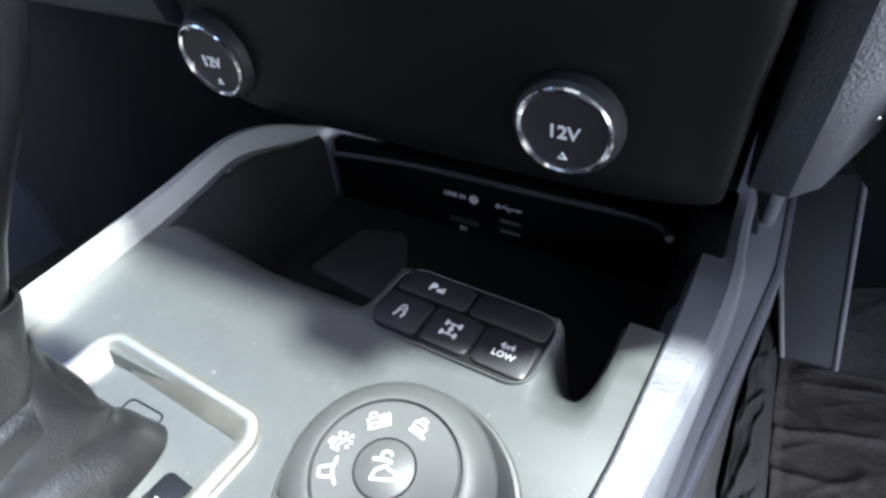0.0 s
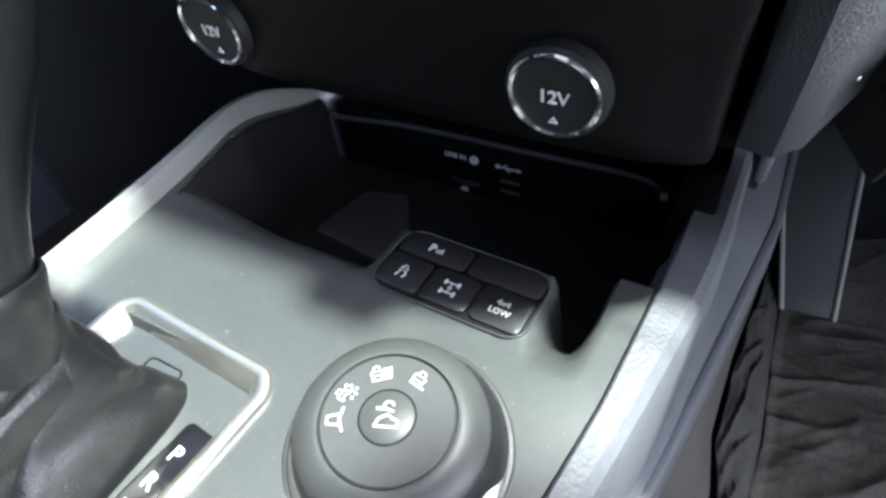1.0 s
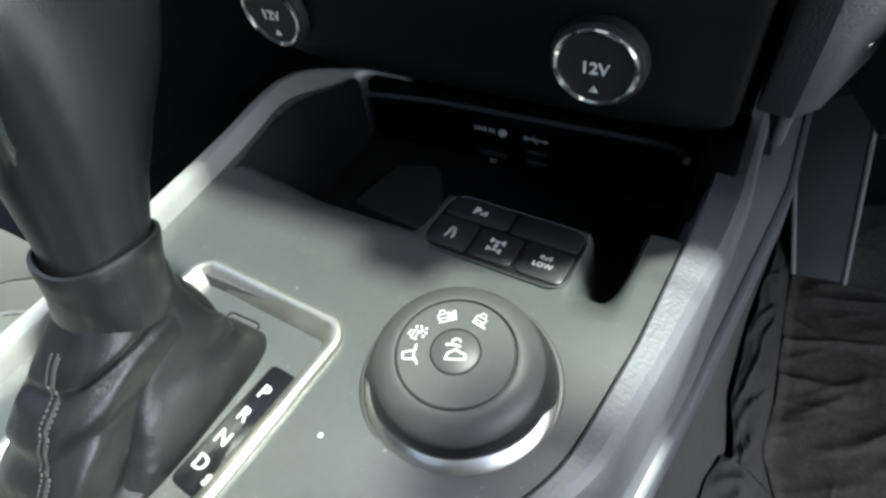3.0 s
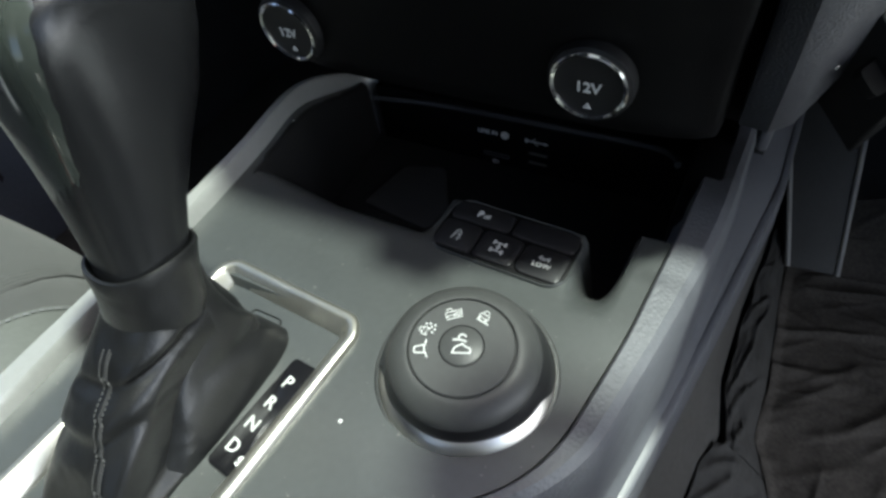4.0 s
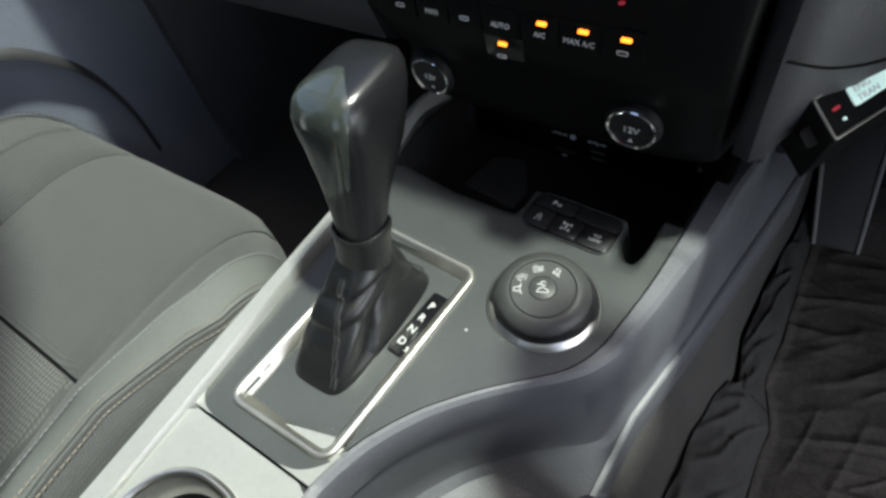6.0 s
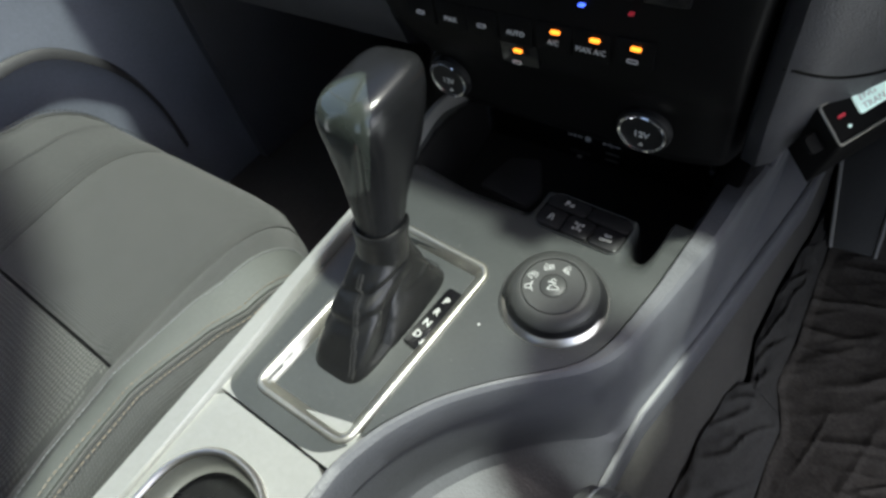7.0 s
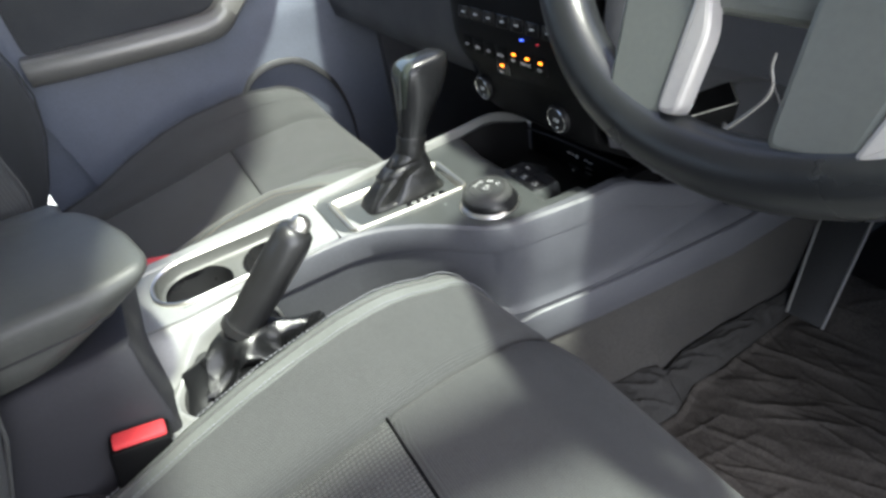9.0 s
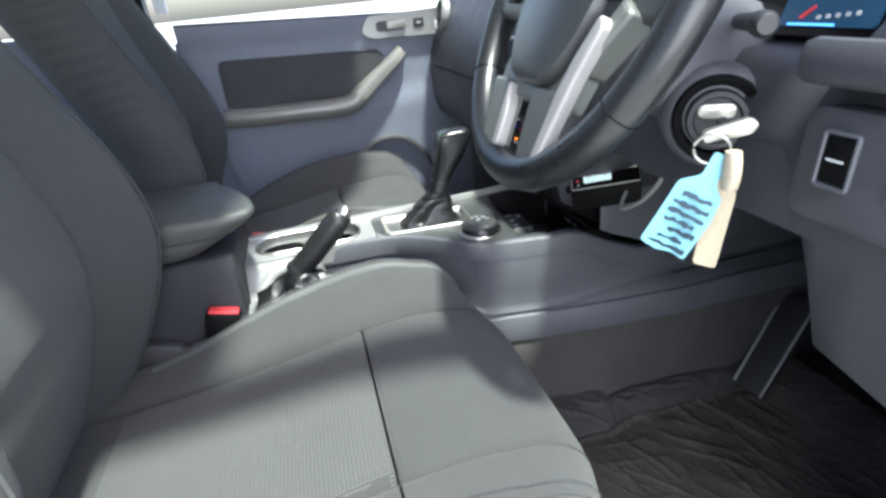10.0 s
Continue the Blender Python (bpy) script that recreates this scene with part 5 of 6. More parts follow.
tag_b = frame_of((0.572, -0.060, 0.493), (0.026, 0.032, -0.018), (0.1, 0.1, 1))
blue = soften([(-0.029, 0.004), (-0.012, 0.000), (0.004, 0.005), (0.018, 0.002), (0.020, 0.050), (0.018, 0.074), (0.007, 0.084), (0.004, 0.112), (-0.009, 0.112), (-0.009, 0.088), (-0.025, 0.076), (-0.027, 0.040)], 0.004)
g = Geo().plate(blue, -0.0005, 0.0005, Matrix())
g.v = [tuple(tag_b @ Vector((x, y, z + 0.004 * math.sin(y * 40) + 1.5 * x * x))) for x, y, z in g.v]
t1 = part("paper_tag", g, BLUEPAPER, key, "bright blue paper tag with dark scribbled bars")
rs = random.Random(5)
for i in range(7):
    x0, x1 = -0.023 + 0.012 * rs.random(), 0.004 + 0.012 * rs.random()
    y0 = 0.066 - 0.0095 * i
    n_ = 7
    up = [(x0 + (x1 - x0) * k / n_, y0 + 0.0004 + 0.0030 * rs.random()) for k in range(n_ + 1)]
    dn = [(x0 + (x1 - x0) * k / n_, y0 - 0.0002 - 0.0028 * rs.random()) for k in range(n_ + 1)]
    for side in (0.0008, -0.0013):
        g = Geo().plate(dn + up[::-1], side, side + 0.0005, Matrix())
        g.v = [tuple(tag_b @ Vector((x, y, z + 0.004 * math.sin(y * 40) + 1.5 * x * x))) for x, y, z in g.v]
        part("scribble", g, INK, t1)
tag_c = frame_of((0.597, -0.024, 0.530), (0.58, 0.78, -0.12), (0.05, 0.05, 1))
part("paper_tag", Geo().plate(soften([(-0.012, -0.048), (0.010, -0.050), (0.011, 0.028), (0.006, 0.046), (-0.006, 0.046), (-0.012, 0.028)], 0.005), -0.0005, 0.0005, tag_c), CREAM, key, "cream coloured paper tag")

# ---------------------------------------------------------------- small display unit
bm_ = frame_of((0.190, 0.0280, 0.4425), (0.50, 0.85, 0.17), (-0.729, 0.236, 0.641))
unit = thing("display_unit", (0.20, 0.03, 0.41), "small black aftermarket display unit with a lit screen", "display unit")
face_ = rounded(-0.004, -0.0155, 0.110, 0.0155, 0.003)
drop_ = Vector((-0.008, 0.0063, -0.0397))
part("case", Geo().loft([[bm_ @ Vector((x, y, 0)) + drop_ for x, y in inset(face_, 0.001)], [bm_ @ Vector((x, y, -0.001)) for x, y in face_], [bm_ @ Vector((x, y, 0)) for x, y in inset(face_, 0.001)]]), BLACK, unit, "black plastic case")
part("front_frame", Geo().ring(rounded(-0.003, -0.0145, 0.109, 0.0145, 0.003), 0.0016, -0.0005, 0.0012, bm_, 0.0005), SATIN, unit, "worn metallic front edge")
scr = part("screen", Geo().plate(rounded(0.018, -0.0035, 0.063, 0.0095, 0.002), -0.0005, 0.0012, bm_, 0.0004), LCD, unit, "pale lit lcd screen")
words("lettering", "ENG", 0.0058, bm_ @ Matrix.Translation((0.0270, 0.0058, 0.0012)), GREYINK, scr)
words("lettering", "TRAN", 0.0058, bm_ @ Matrix.Translation((0.0288, -0.0002, 0.0012)), GREYINK, scr)
words("lettering", "46", 0.0058, bm_ @ Matrix.Translation((0.0520, 0.0058, 0.0012)), GREYINK, scr)
words("lettering", "42", 0.0058, bm_ @ Matrix.Translation((0.0520, -0.0002, 0.0012)), GREYINK, scr)
part("lamp", Geo().lathe([(0.0012, 0), (0.0010, 0.001)], bm_ @ Matrix.Translation((0.009, -0.006, 0)), 10), LCD, unit)
part("mark", Geo().plate(rounded(0.005, 0.001, 0.010, 0.003, 0.0005), 0, 0.0006, bm_), REDLED, unit)
part("bracket", Geo().plate(soften([(-0.014, -0.012), (0.03, -0.012), (0.03, 0.0), (-0.014, 0.0)], 0.003), -0.012, -0.008, bm_ @ Matrix.Rotation(radians(0), 4, "X")), BLACK, unit)
part("bolt", Geo().lathe([(0.0032, 0), (0.0030, 0.002), (0.001, 0.0028)], frame_of((0.170, 0.028, 0.431), (1, 0, 0), (0, 0.3, 1)), 14), CHROME, unit)
part("cable", Geo().tube(curve([(0.262, 0.085, 0.440), (0.285, 0.062, 0.428), (0.313, 0.050, 0.434), (0.36, 0.050, 0.462), (0.395, 0.050, 0.497), (0.402, 0.055, 0.52), (0.395, 0.08, 0.545)], 8), 0.0028, 8), WIRE, unit, "thin grey cable")

# ---------------------------------------------------------------- footwell
ped = thing("foot_rest", (0.27, 0.33, -0.02), "black slab-shaped foot rest with raised edges", "foot rest")
q = [Vector(p) for p in ((0.256, 0.351, -0.012), (0.311, 0.364, -0.020), (0.279, 0.500, 0.150), (0.200, 0.500, 0.128))]
nrm = (q[1] - q[0]).cross(q[2] - q[0]).normalized()
if nrm.y > 0:
    nrm = -nrm
g = Geo().loft([[p - nrm * 0.03 for p in q], [p for p in q]])
part("slab", g, FOOTGREY, ped, "dark slab", bevel=0.004)
for a, b in ((0, 3), (1, 2)):
    part("raised_edge", Geo().tube([q[a] + nrm * 0.001, q[b] + nrm * 0.001], 0.0028, 8), WIRE, ped)

def crumple(x, y):
    h = 0.0
    for k, (a, along, across, amp) in enumerate(((0.42, 2.6, 15.0, 0.0048), (0.78, 3.2, 22.0, 0.0038), (0.05, 3.0, 20.0, 0.0034), (0.60, 4.0, 38.0, 0.0022), (1.35, 4.0, 18.0, 0.0020), (-0.5, 4.5, 26.0, 0.0018), (0.25, 4.0, 34.0, 0.0020))):
        c, s = math.cos(a), math.sin(a)
        n_ = noise.noise(((x * c + y * s) * along + 7.0 * k, (-x * s + y * c) * across, 2.5 * k))
        keep = max(0.0, min(1.0, 0.35 + 2.4 * noise.noise((x * 8 + 3 * k, y * 8, 5.0 + k))))
        h += amp * max(0.0, 1 - 6.0 * abs(n_)) ** 1.3 * keep
    return h + 0.004 * noise.noise((x * 6, y * 6, 0)) + 0.0008 * noise.noise((x * 70, y * 70, 3))


def mat_edge(y):
    return table([-0.30, 0.02, 0.06, 0.12, 0.18, 0.36, 0.48], [0.285, 0.278, 0.280, 0.259, 0.262, 0.258, 0.256], y)


def carpet_edge(y):
    return table([-0.30, 0.0, 0.05, 0.09, 0.15, 0.25, 0.35, 0.53], [0.200, 0.204, 0.211, 0.222, 0.212, 0.216, 0.226, 0.235], y)


def sheet(u, v):
    y = -0.30 + 0.78 * v
    e = mat_edge(y) + 0.003 * noise.noise((y * 18, 1, 1))
    x = e + (0.70 - e) * u
    return x, y, -0.034 + crumple(x, y) + 0.004 * (1 - smooth(0.0, 0.012, x - e)) + 0.05 * smooth(0.36, 0.48, y)


mat_ob = tagged(part("floor_mat", Geo().grid(sheet, 230, 300, 0.004), SHEET, None, angle=24), "dark crinkled protective mat on the driver floor", "floor mat")


def carpet_side(u, v):
    y = -0.30 + 0.83 * v
    x0, z0 = skirt_x(y) + 0.002, skirt_z(y) - 0.054
    x1 = carpet_edge(y)
    return x0 + (x1 - x0) * u ** 1.2, y, z0 + (0.002 - z0) * u + 0.004 * noise.noise((u * 3, v * 14, 4)) + 0.0015 * noise.noise((u * 16, v * 60, 9))


tagged(part("tunnel_carpet", Geo().grid(carpet_side, 24, 90, 0.012), CARPET, None, angle=60), "dusty dark carpet on the side of the tunnel", "carpet", "", "structure")


def flange(y0, y1, out, z_in):
    """The turned-up edge of the mat between the tunnel carpet and the floor."""
    def fn(u, v):
        y = y0 + (y1 - y0) * v
        x0, x1 = carpet_edge(y) + out + 0.004 * noise.noise((y * 30, 3, out * 90)), mat_edge(y) - 0.002
        return x0 + (x1 - x0) * u, y, z_in * (1 - u) - 0.028 * u + 0.007 * math.sin(math.pi * u) + math.sin(math.pi * (0.10 + 0.85 * u)) * (0.006 * noise.noise((u * 2 + y * 9, y * 24, 6)) + 0.005 * max(0.0, 1 - 5 * abs(noise.noise((u * 2 - y * 14, y * 16, out * 50))))) + 0.0015 * noise.noise((u * 12, y * 70, 2))
    return Geo().grid(fn, 24, 110, 0.004)


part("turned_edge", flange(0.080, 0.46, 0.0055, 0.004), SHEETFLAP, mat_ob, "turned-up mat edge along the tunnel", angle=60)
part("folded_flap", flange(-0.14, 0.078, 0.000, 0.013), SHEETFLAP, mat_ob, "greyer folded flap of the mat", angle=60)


# ---------------------------------------------------------------- seats
def seat(name, side, dy, label):
    """side 1: the driver's seat, -1: the mirrored passenger seat. a runs towards the console."""
    cx = 0.385
    th = thing(name, (side * cx, -0.45 + dy, -0.04), label, "car seat")

    wide = 1.5 if side > 0 else 1.0

    def P(a, y, z):
        if a < 0:
            a = a * wide if a > -0.126 else -0.126 * wide + (a + 0.126) * 0.95
        return Vector((side * (cx - a), y + dy, z))

    def zr(y):
        if side > 0:
            return table([-0.75, -0.62, -0.52, -0.44, -0.36, -0.30, -0.26, -0.20], [0.235, 0.270, 0.310, 0.336, 0.351, 0.356, 0.351, 0.333], y)
        return table([-0.75, -0.62, -0.52, -0.44, -0.36, -0.26, -0.20], [0.235, 0.270, 0.310, 0.334, 0.343, 0.333, 0.310], y)

    def zc(y):
        return table([-0.75, -0.60, -0.45, -0.365, -0.28, -0.22], [0.235, 0.250, 0.272, 0.290, 0.299, 0.296 if side > 0 else 0.303], y)

    def bulge(a, y):
        r, c = zr(y), zc(y)
        b = abs(a)
        worn = 0.5 if side > 0 and a < 0 else 1.0
        if side < 0 and a < 0:
            r = table([-0.75, -0.62, -0.52, -0.43, -0.31, -0.26, -0.20], [0.235, 0.272, 0.318, 0.346, 0.358, 0.357, 0.346], y)
        return c + worn * (r - c) * smooth(0.10, 0.222, b) - 0.012 * smooth(0.225, 0.245, b) ** 2 - 0.009 * math.exp(-((b - 0.128) / 0.006) ** 2)

    LONG = 0.094 if side > 0 else 0.106
    full = 0.8 if side > 0 else 0.66

    def fall(a):
        return (-0.050 if side > 0 else -0.070) * smooth(0.07, 0.25, a) - (0.030 if side > 0 else 0.018) * smooth(0.10, 0.25, -a)

    def shift(a, y):
        return 0.5 * fall(a) * smooth(-0.40, -0.228, y)

    def droop(a, y):
        return (0.002 if side > 0 else 0.010) * smooth(0.12, 0.25, a if side < 0 else abs(a)) * smooth(-0.36, -0.228, y)

    def top_pt(a, y, up=0.0):
        return P(a, y + shift(a, y), bulge(a, y) - droop(a, y) + up)

    def front_pt(a, t, up=0.0):
        z = bulge(a, -0.228) - droop(a, -0.228)
        return P(a * (1 - 0.05 * (1 - math.cos(t))), -0.228 + 0.5 * fall(a) + (LONG + 0.5 * fall(a)) * math.sin(t) + 0.7 * up, 0.20 + (z - 0.20) * max(0.0, math.cos(t)) ** full + up)

    rows_y = [-0.78, -0.70, -0.62, -0.54, -0.47, -0.41, -0.375, -0.368, -0.3645, -0.361, -0.354, -0.32, -0.29, -0.265, -0.245, -0.228]
    A_ = [-0.243, -0.236, -0.228, -0.218, -0.205, -0.19, -0.17, -0.15, -0.138, -0.132, -0.128, -0.124, -0.118, -0.09, -0.05, 0]
    A_ = A_ + [-a for a in reversed(A_[:-1])]
    rings = []
    for y in rows_y:
        dip = 0.006 * math.exp(-((y + 0.3645) / 0.004) ** 2)
        r = [top_pt(a, y, -dip if abs(a) < 0.13 else 0.0) for a in A_]
        e1, e2 = shift(0.25, y), shift(-0.25, y)
        r += [P(0.252, y + e1, zr(y) - 0.05), P(0.250, y + e1, 0.10), P(-0.250, y + e2, 0.10), P(-0.252, y + e2, bulge(-0.243, y) - 0.04)]
        rings.append(r)
    for k in range(1, 9):
        t = k / 8 * math.pi / 2
        zz = [front_pt(a, t) for a in A_]
        y1, y2 = (-0.228 + 0.5 * fall(a) + (LONG + 0.5 * fall(a)) * math.sin(t) for a in (0.25, -0.25))
        low = 0.20 + (zr(-0.228) - 0.05 - 0.20) * math.cos(t)
        zz += [P(0.246, y1, low), P(0.244, y1, 0.10), P(-0.244, y2, 0.10), P(-0.246, y2, low)]
        rings.append(zz)
    cushion = part("cushion", Geo().loft(rings), FABRIC, th, "grey woven cloth seat cushion", angle=60)
    # ribbed middle panel
    g = Geo().grid(lambda u, v: P(0.126 * (2 * u - 1), -0.72 + 0.353 * v, bulge(0.126 * (2 * u - 1), -0.72 + 0.353 * v) + 0.0035 * (1 - (2 * u - 1) ** 12) * (1 - v ** 24)), 24, 34, 0.012)
    part("middle_panel", g, RIBBED, cushion, "lighter ribbed cloth middle panel", angle=60)
    for s in (-1, 1):
        line = [top_pt(s * 0.222, y, 0.0012) for y in rows_y] + [front_pt(s * 0.222, t, 0.001) for t in np.linspace(0.15, 1.5, 9)]
        part("piping", Geo().tube(line, 0.0018, 6), PIPING if s > 0 else FABRIC, cushion, "pale stitched piping")
        k0 = [k for k, a in enumerate(A_) if 0.169 < s * a < 0.219]
        strip = []
        for r in rings[1:]:
            c = r[len(A_) // 2]
            up = [r[k] + Vector((0, 0.0008, 0.0022)) for k in k0]
            strip.append(up + [r[k] - Vector((0, 0.001, 0.004)) for k in reversed(k0)])
        if side > 0 and s > 0:
            edge = [k for k, a in enumerate(A_) if 0.204 < a < 0.237]
            # Light on the cloth edge strip is put in as the paler vinyl colour.
            part("bolster_strip", Geo().loft([[r[k] + Vector((0, 0.0004, 0.0012)) for k in edge] + [r[k] - Vector((0, 0.001, 0.004)) for k in reversed(edge)] for r in rings[1:]]), VINYL, cushion, "stitched edge strip, coloured paler to look lit", angle=60)
        if side < 0 and s > 0:
            part("bolster_strip", Geo().loft(strip), VINYL, cushion, "smooth vinyl bolster strip", angle=60)

        def on(a, w):
            if w < 0.8:
                y = -0.70 + 0.472 * w / 0.8
                return top_pt(s * a, y, 0.003)
            return front_pt(s * a, (w - 0.8) / 0.2 * 1.35, 0.003)

        for d in ((0.1745, 0.2135, 0.229) if side < 0 else (0.2075, 0.2335)):
            g = Geo()
            pts = [on(d, k / 110) for k in range(111)]
            for p0, p1 in zip(pts, pts[1:]):
                g.tube([p0, p0.lerp(p1, 0.62)], 0.0006 if side < 0 else 0.0007, 4)
            part("stitching", g, (THREAD if side > 0 or d < 0.2 else TANTHREAD) if s > 0 else DARKTHREAD, cushion)
    for s in (-1, 1):
        k_ = min(range(len(A_)), key=lambda k: abs(A_[k] - s * 0.128))
        line = [r[k_] + Vector((0, 0.0004, 0.0009)) for r in rings if r[k_].y - dy > -0.366][:-1]
        part("bolster_seam", Geo().tube(line, 0.0009, 6), SEAMTHREAD, cushion)
    part("cross_seam", Geo().tube([P(a, -0.3645, bulge(a, -0.3645) - 0.004 + 0.004 * smooth(0.12, 0.14, -a)) for a in np.linspace(-0.13 if side < 0 else -0.20, 0.13, 24)], 0.0016, 6), BLACK, cushion)
    # plinth and hinge cover
    part("seat_base", Geo().box(P(0, -0.47, 0.05), (0.44, 0.42, 0.12)), BLACK, th, bevel=0.01)
    part("hinge_cover", Geo().loft([[P(a, y, z) for y, z in ((-0.80, 0.16), (-0.64, 0.17), (-0.60, 0.21), (-0.66, 0.27), (-0.78, 0.30))] for a in (0.236, 0.262)]), DARKGREY, th, bevel=0.008)

    # backrest
    def yb(z):
        return table([0.18, 0.24, 0.31, 0.40, 0.47, 0.53, 0.60, 0.70, 0.80, 0.95, 1.08], [-0.775, -0.735, -0.690, -0.648, -0.632, -0.636, -0.660, -0.708, -0.755, -0.825, -0.885], z)

    def half(z):
        return table([0.18, 0.3, 0.45, 0.6, 0.8, 0.95, 1.04, 1.08], [0.225, 0.245, 0.252, 0.250, 0.232, 0.205, 0.175, 0.12], z)

    def deep(z):
        return table([0.18, 0.3, 0.45, 0.6, 0.75, 0.9, 1.08], [0.03, 0.055, 0.068, 0.062, 0.045, 0.02, 0.0], z)

    def face(a, z):
        h = half(z)
        b = abs(a)
        return yb(z) - deep(z) * (1 - smooth(0.45 * h, 0.86 * h, b)) - 0.03 * smooth(0.88 * h, h, b) ** 2 - 0.005 * math.exp(-((b - 0.50 * h) / 0.006) ** 2)

    zs = [0.18, 0.22, 0.26, 0.31, 0.36, 0.41, 0.46, 0.51, 0.56, 0.60, 0.65, 0.70, 0.75, 0.80, 0.86, 0.92, 0.98, 1.03, 1.06, 1.08]
    S_ = [-1, -0.97, -0.93, -0.88, -0.80, -0.7, -0.6, -0.54, -0.52, -0.5, -0.48, -0.46, -0.3, -0.15, 0]
    S_ = S_ + [-s for s in reversed(S_[:-1])]
    rings = []
    for z in zs:
        h = half(z)
        r = [P(s * h, face(s * h, z), z) for s in S_]
        b = yb(z) - 0.13
        r += [P(1.0 * h, b + 0.02, z - 0.01), P(0.85 * h, b - 0.015, z - 0.015), P(-0.85 * h, b - 0.015, z - 0.015), P(-1.0 * h, b + 0.02, z - 0.01)]
        rings.append(r)
    backrest = part("backrest", Geo().loft(rings), FABRIC, th, "grey woven cloth backrest with side bolsters", angle=60)
    g = Geo().grid(lambda u, v: P(0.115 * (2 * u - 1), face(0.115 * (2 * u - 1), 0.26 + 0.56 * v) + 0.0035 * (1 - (2 * u - 1) ** 12), 0.26 + 0.56 * v), 20, 40, 0.0)
    part("middle_panel", g, RIBBED, backrest, "lighter ribbed cloth middle panel", angle=60)
    for s in (-1, 1):
        part("piping", Geo().tube([P(s * 0.90 * half(z), face(0.90 * half(z), z) + 0.0015, z) for z in np.linspace(0.24, 0.98, 30)], 0.0018, 6), FABRIC, backrest)
    hr = []
    for z, w, d in ((1.12, 0.10, 0.03), (1.14, 0.125, 0.045), (1.20, 0.13, 0.05), (1.215, 0.11, 0.04)):
        hr.append([P(p.x, -0.96 + p.y, z) for p in oval(Vector((0, 0, 0)), w, d, 24, 3)])
    rest = part("head_rest", Geo().loft(hr), FABRIC, th, "cloth head rest")
    for s in (-0.05, 0.05):
        part("head_rest_post", Geo().tube([P(s, -0.95, 1.04), P(s, -0.96, 1.13)], 0.006, 10), CHROME, rest)
    return th


seat("driver_seat", 1, 0.0, "grey cloth driver seat with ribbed middle panels")
seat("passenger_seat", -1, 0.030, "grey cloth passenger seat with ribbed middle panels")

# ---------------------------------------------------------------- buckles
for x, y, z, lab in ((0.139, -0.586, 0.312, "seat belt buckle with a red button beside the driver seat"), (-0.142, -0.526, 0.327, "seat belt buckle with a red button beside the passenger seat")):
    bk = thing("seat_belt_buckle", (x, y, z - 0.06), lab, "belt buckle", "seat belt buckles")
    rot = Euler((radians(-14), radians(0), radians(0))).to_matrix()
    part("case", Geo().box((x, y, z - 0.035), (0.030, 0.056, 0.070), rot), BLACK, bk, "black buckle case", bevel=0.005)
    part("release_button", Geo().box(Vector((x, y, z - 0.035)) + rot @ Vector((0, 0, 0.034)), (0.020, 0.048, 0.012), rot), RED, bk, "red release button", bevel=0.003)
    part("stalk", Geo().box((x, y - 0.02, z - 0.13), (0.012, 0.035, 0.14), rot), DARKGREY, bk, bevel=0.003)

# ---------------------------------------------------------------- handbrake
hb = thing("handbrake", (0.07, -0.46, 0.28), "black handbrake lever with a chrome button and leather boot", "handbrake")
h0, h1 = Vector((0.074, -0.452, 0.325)), Vector((0.087, -0.350, 0.430))
ax = (h1 - h0).normalized()
g = Geo().tube([h0 + ax * d for d in (-0.03, 0.0, 0.02, 0.06, 0.10, 0.125, 0.137, 0.141)], [0.0175, 0.0190, 0.0203, 0.0214, 0.0220, 0.0212, 0.0188, 0.0135], 24)
grip = part("grip", g, LEATHER, hb, "smooth black grip", angle=60)
part("grip_seam", Geo().tube([h0 + ax * d + Vector((-0.005, -0.0065, 0.0215)) for d in (0.0, 0.06, 0.12)], 0.0008, 5), DARKGREY, grip)
part("button", Geo().tube([h0 + ax * d for d in (0.138, 0.141, 0.150, 0.1535)], [0.0115, 0.0115, 0.0105, 0.0075], 18), BAND, hb, "chrome push button")
rings = []
for k in range(44):
    t = k / 43
    c = Vector((0.092, -0.456, 0.274)).lerp(h0 + ax * 0.006, t ** 0.9)
    r = [p + Vector((0.006, 0.030, 0)) * (smooth(0.0, 0.06, p.y - c.y) * (1 - t) ** 1.3) for p in oval(c, 0.030 * (1 - t) ** 0.9 + 0.0235, 0.060 * (1 - t) ** 0.9 + 0.0235, 96, 2.8 - 0.6 * t)]
    rr = []
    for i, p in enumerate(r):
        a = 2 * math.pi * i / 96
        w = 1 + (0.16 * (1 - 2 * abs(math.sin(2.5 * a + 5 * t))) + 0.08 * (1 - 2 * abs(math.sin(4.5 * a - 4 * t))) + 0.12 * noise.noise((math.cos(a) * 2, math.sin(a) * 2, t * 5))) * math.sin(math.pi * t)
        q_ = c + (p - c) * w
        q_.z += 0.010 * math.sin(4 * a + 2) * math.sin(math.pi * t)
        rr.append(q_)
    rings.append(rr)
part("boot", Geo().loft(rings), BOOT, hb, "rumpled black leather boot", angle=35)
part("boot_band", Geo().tube([h0 + ax * 0.000, h0 + ax * 0.010], 0.0240, 20), LEATHER, hb)

# ---------------------------------------------------------------- passenger door
door = thing("passenger_door", (-0.78, -0.28, 0.0), "closed passenger door with grey trim and silver handle strap", "car door")
def door_x(y, z):
    return -0.775 + 0.012 * smooth(0.52, 0.45, z) + 0.010 * smooth(0.66, 0.72, z)
def dgrid(u, v):
    y0 = -0.69 + 0.09 * (1 - smooth(0.20, 0.72, 0.04 + 0.71 * v))
    y = y0 + (0.13 - y0) * u
    z = -0.05 + (0.755 + 0.035 * (1 - u)) * v
    return door_x(y, z), y, z
g = Geo().grid(dgrid, 30, 40)
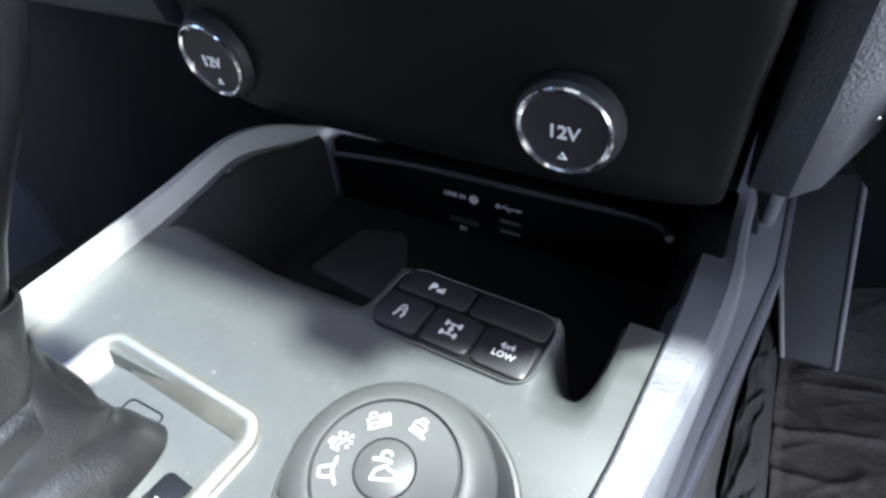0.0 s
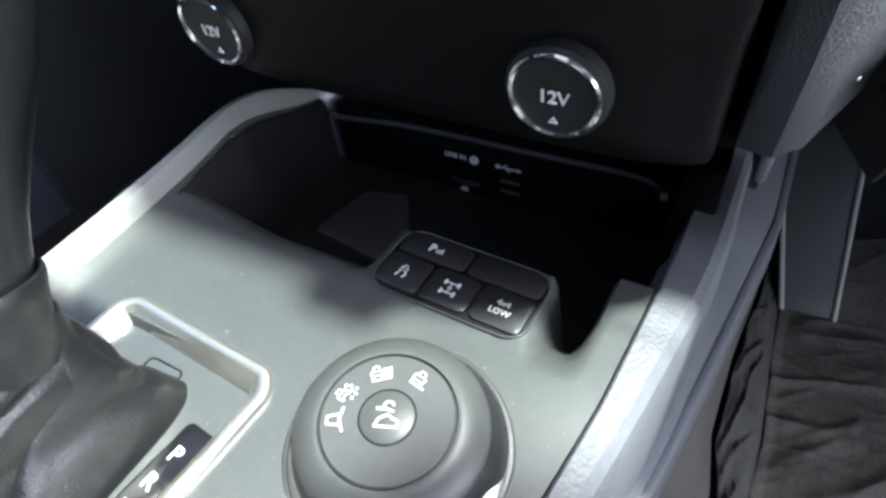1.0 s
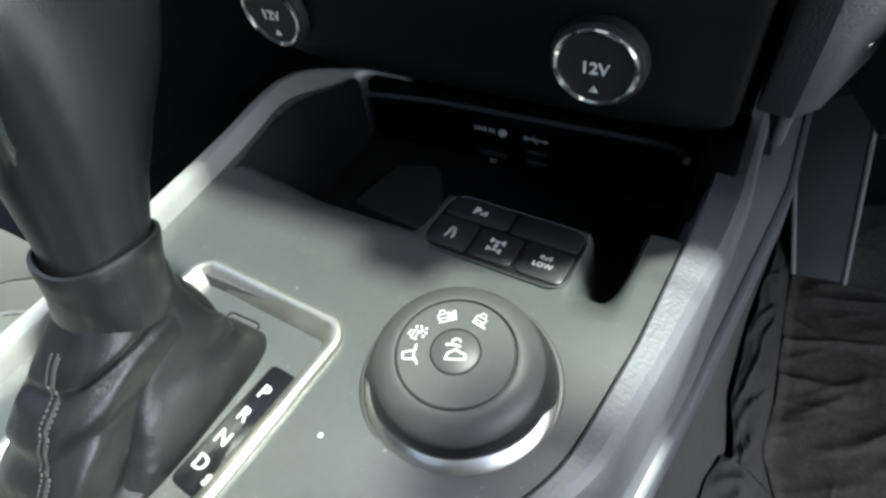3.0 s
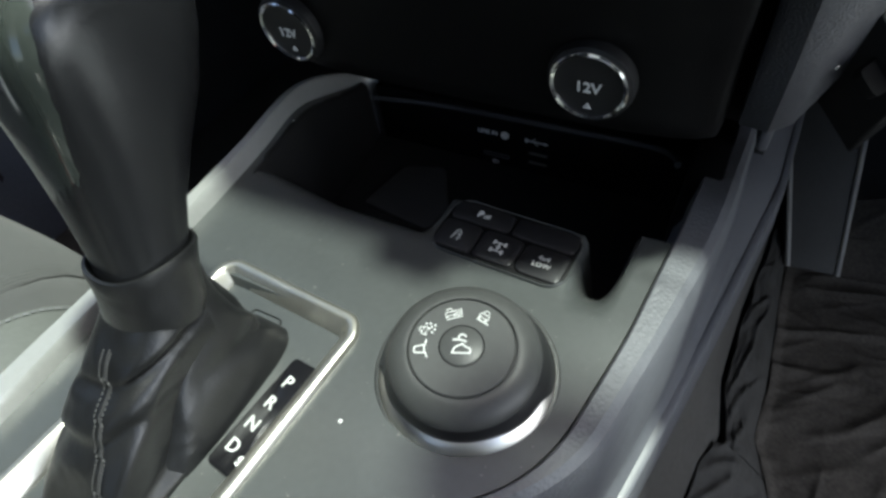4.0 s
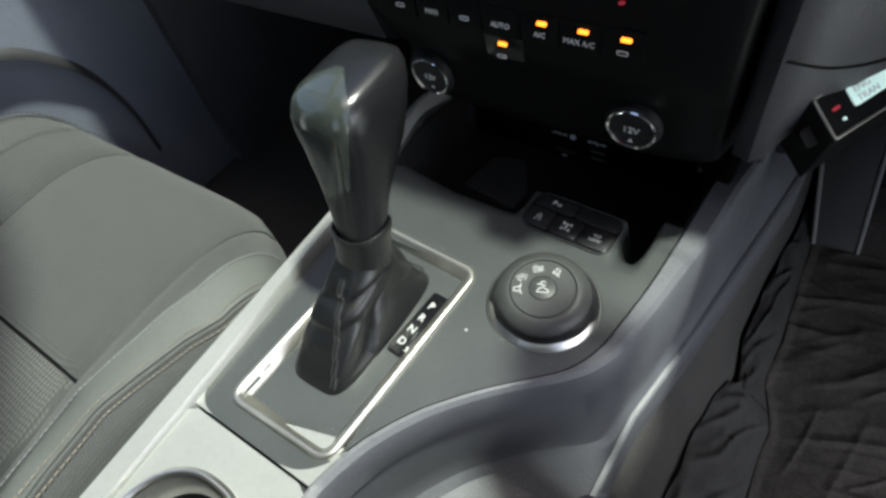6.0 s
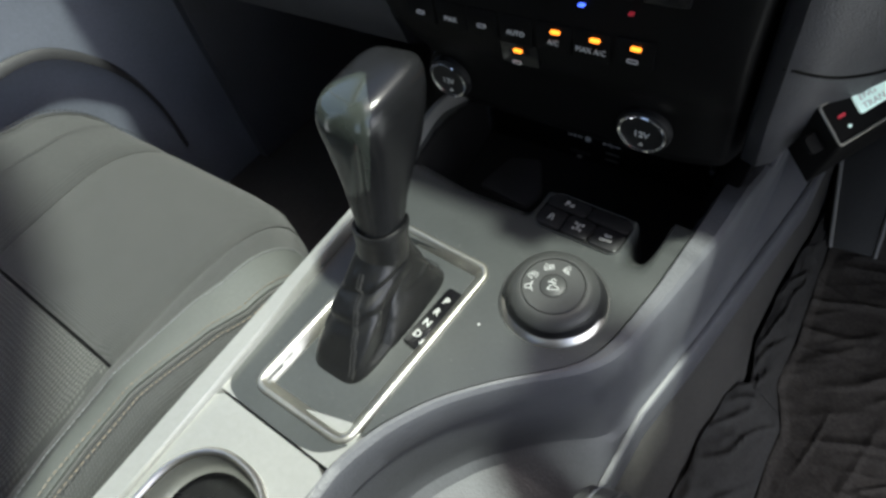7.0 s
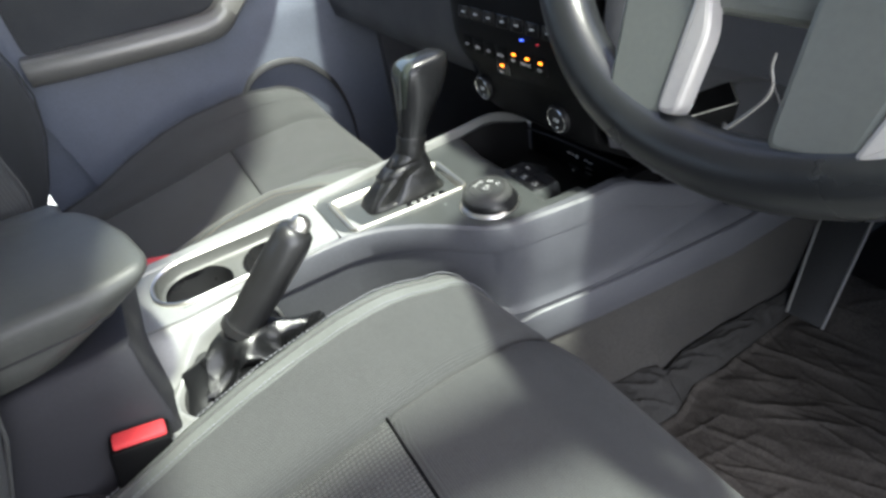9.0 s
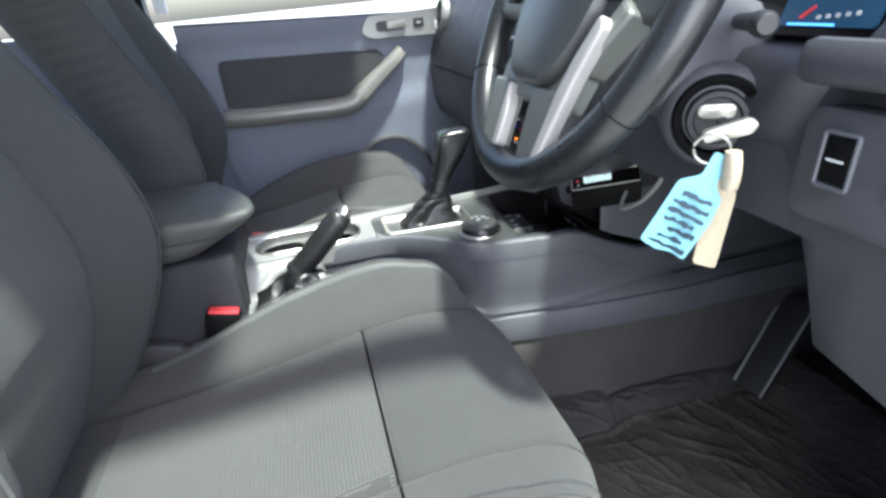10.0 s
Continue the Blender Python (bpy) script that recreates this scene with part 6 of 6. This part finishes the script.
g.loft([[(x, y, z) for x, z in ((-0.782, -0.07), (-0.782, 0.698), (-0.84, 0.698), (-0.86, 0.3), (-0.84, -0.07))] for y in (-0.70, 0.14)])
part("door_card", g, DOORGREY, door, "blue-grey moulded door card", angle=50)
DM = frame_of((-0.770, 0, 0), (0, 1, 0), (0, 0, 1))
ins = soften([(-0.600, 0.500), (-0.250, 0.497), (-0.205, 0.515), (-0.115, 0.600), (-0.14, 0.622), (-0.600, 0.640)], 0.022)
part("door_insert", Geo().plate(ins, -0.004, 0.002, DM), DOORDARK, door, "dark cloth door insert")
part("insert_shadow_gap", Geo().ring([p for p in ins], 0.004, 0.0, 0.004, DM, 0.001), DARKGREY, door)
strap = curve([(-0.745, -0.610, 0.480), (-0.735, -0.50, 0.476), (-0.725, -0.36, 0.474), (-0.720, -0.27, 0.475), (-0.720, -0.232, 0.484), (-0.720, -0.205, 0.506), (-0.724, -0.15, 0.548), (-0.735, -0.095, 0.588), (-0.757, -0.065, 0.612)], 8)
rings = []
for i, p in enumerate(strap):
    d = (strap[min(i + 1, len(strap) - 1)] - strap[max(i - 1, 0)]).normalized()
    n_ = Vector((1, 0, 0))
    u_ = n_.cross(d).normalized()
    w = table([0, 0.45, 0.62, 0.8, 1], [0.026, 0.026, 0.024, 0.018, 0.016], i / (len(strap) - 1))
    rings.append([p + u_ * (w * a) + n_ * (0.018 * b) for a, b in ((-1, -1.6), (-1, 0.3), (-0.75, 0.85), (0, 1.0), (0.75, 0.85), (1, 0.3), (1, -1.6))])
part("handle_strap", Geo().loft(rings), DOORARM, door, "satin grey-brown armrest and pull strap", angle=50)
hz = soften([(-0.175, 0.672), (-0.155, 0.710), (0.12, 0.717), (0.125, 0.650), (-0.05, 0.654), (-0.15, 0.658)], 0.016)
hp = part("handle_panel", Geo().plate(hz, 0.0, 0.016, DM, 0.005), SILVER, door, "silver surround of the door release")
part("release_recess", Geo().plate(rounded(-0.135, 0.669, -0.060, 0.698, 0.012), 0.012, 0.0172, DM), DARKGREY, hp)
part("release_lever", Geo().plate(rounded(-0.105, 0.671, -0.045, 0.696, 0.010), 0.016, 0.026, DM, 0.004), DOORARM, hp, "pull lever")
lk = part("window_switch", Geo().plate(rounded(-0.022, 0.671, 0.010, 0.697, 0.004), 0.014, 0.020, DM, 0.002), DARKGREY, hp)
part("lock_mark", Geo().plate(rounded(-0.012, 0.682, 0.000, 0.686, 0.001), 0.020, 0.0206, DM), WHITE, lk)
arc = curve([(-0.757, -0.245, 0.300), (-0.752, -0.205, 0.345), (-0.750, -0.150, 0.362), (-0.750, -0.085, 0.350), (-0.750, -0.035, 0.305), (-0.752, -0.005, 0.250), (-0.756, 0.010, 0.18), (-0.757, 0.01, 0.10)], 6)
g = Geo().loft([[p + Vector((-0.012, 0, 0)), p + Vector((0.004, 0, 0.004)), p + Vector((0.010, 0, -0.004)), p + Vector((0.010, -0.006 * (p.y > -0.1), -0.010)), p + Vector((-0.012, 0, -0.016))] for p in arc])
part("door_pocket_edge", g, DARKGREY, door, "dark curved edge of the door bin", angle=60)
g = Geo().loft([[(-0.765, -0.60, 0.06), (-0.725, -0.60, 0.08), (-0.722, -0.60, 0.19), (-0.73, -0.60, 0.205), (-0.765, -0.60, 0.205)], [(-0.765, -0.28, 0.06), (-0.725, -0.28, 0.08), (-0.722, -0.28, 0.22), (-0.73, -0.28, 0.235), (-0.765, -0.28, 0.235)], [(-0.765, -0.20, 0.06), (-0.735, -0.20, 0.08), (-0.732, -0.20, 0.20), (-0.74, -0.20, 0.215), (-0.765, -0.20, 0.215)]])
part("door_bin", g, DOORGREY, door, "moulded lower door bin", bevel=0.008)
fr = Geo().tube([(-0.79, 0.14, 0.76), (-0.73, -0.02, 1.06), (-0.69, -0.20, 1.18), (-0.67, -0.55, 1.20), (-0.68, -0.70, 1.17), (-0.79, -0.71, 0.78)], 0.018, 8)
part("window_frame", fr, BODYPAINT, door, "pale painted window frame")
win = part("window_pane", Geo().loft([[(-0.795, y, 0.755), (-0.80, y, 0.755), (-0.70, y, 1.19), (-0.695, y, 1.19)] for y in (-0.69, -0.02)]), GLASS, door, "clear side window")
win.visible_shadow = False
part("sill_strip", Geo().tube([(-0.775, -0.69, 0.741), (-0.775, -0.30, 0.723), (-0.775, 0.12, 0.705)], 0.006, 8), DARKGREY, door)
belt = thing("seat_belt", (-0.70, -0.74, 0.6), "dark seat belt webbing hanging on the pillar", "seat belt")
part("webbing", Geo().loft([[(-0.700 + 0.10 * t, -0.735 + 0.02 * t, 1.05 - 0.75 * (1 - t)), (-0.698 + 0.10 * t, -0.735 + 0.02 * t, 1.05 - 0.75 * (1 - t)), (-0.698 + 0.10 * t, -0.785 + 0.02 * t, 1.05 - 0.75 * (1 - t)), (-0.700 + 0.10 * t, -0.785 + 0.02 * t, 1.05 - 0.75 * (1 - t))] for t in (0.0, 0.5, 1.0)]), BLACK, belt)
part("label", Geo().box((-0.672, -0.790, 0.757), (0.003, 0.03, 0.04)), WHITE, belt, "small white sewn label")
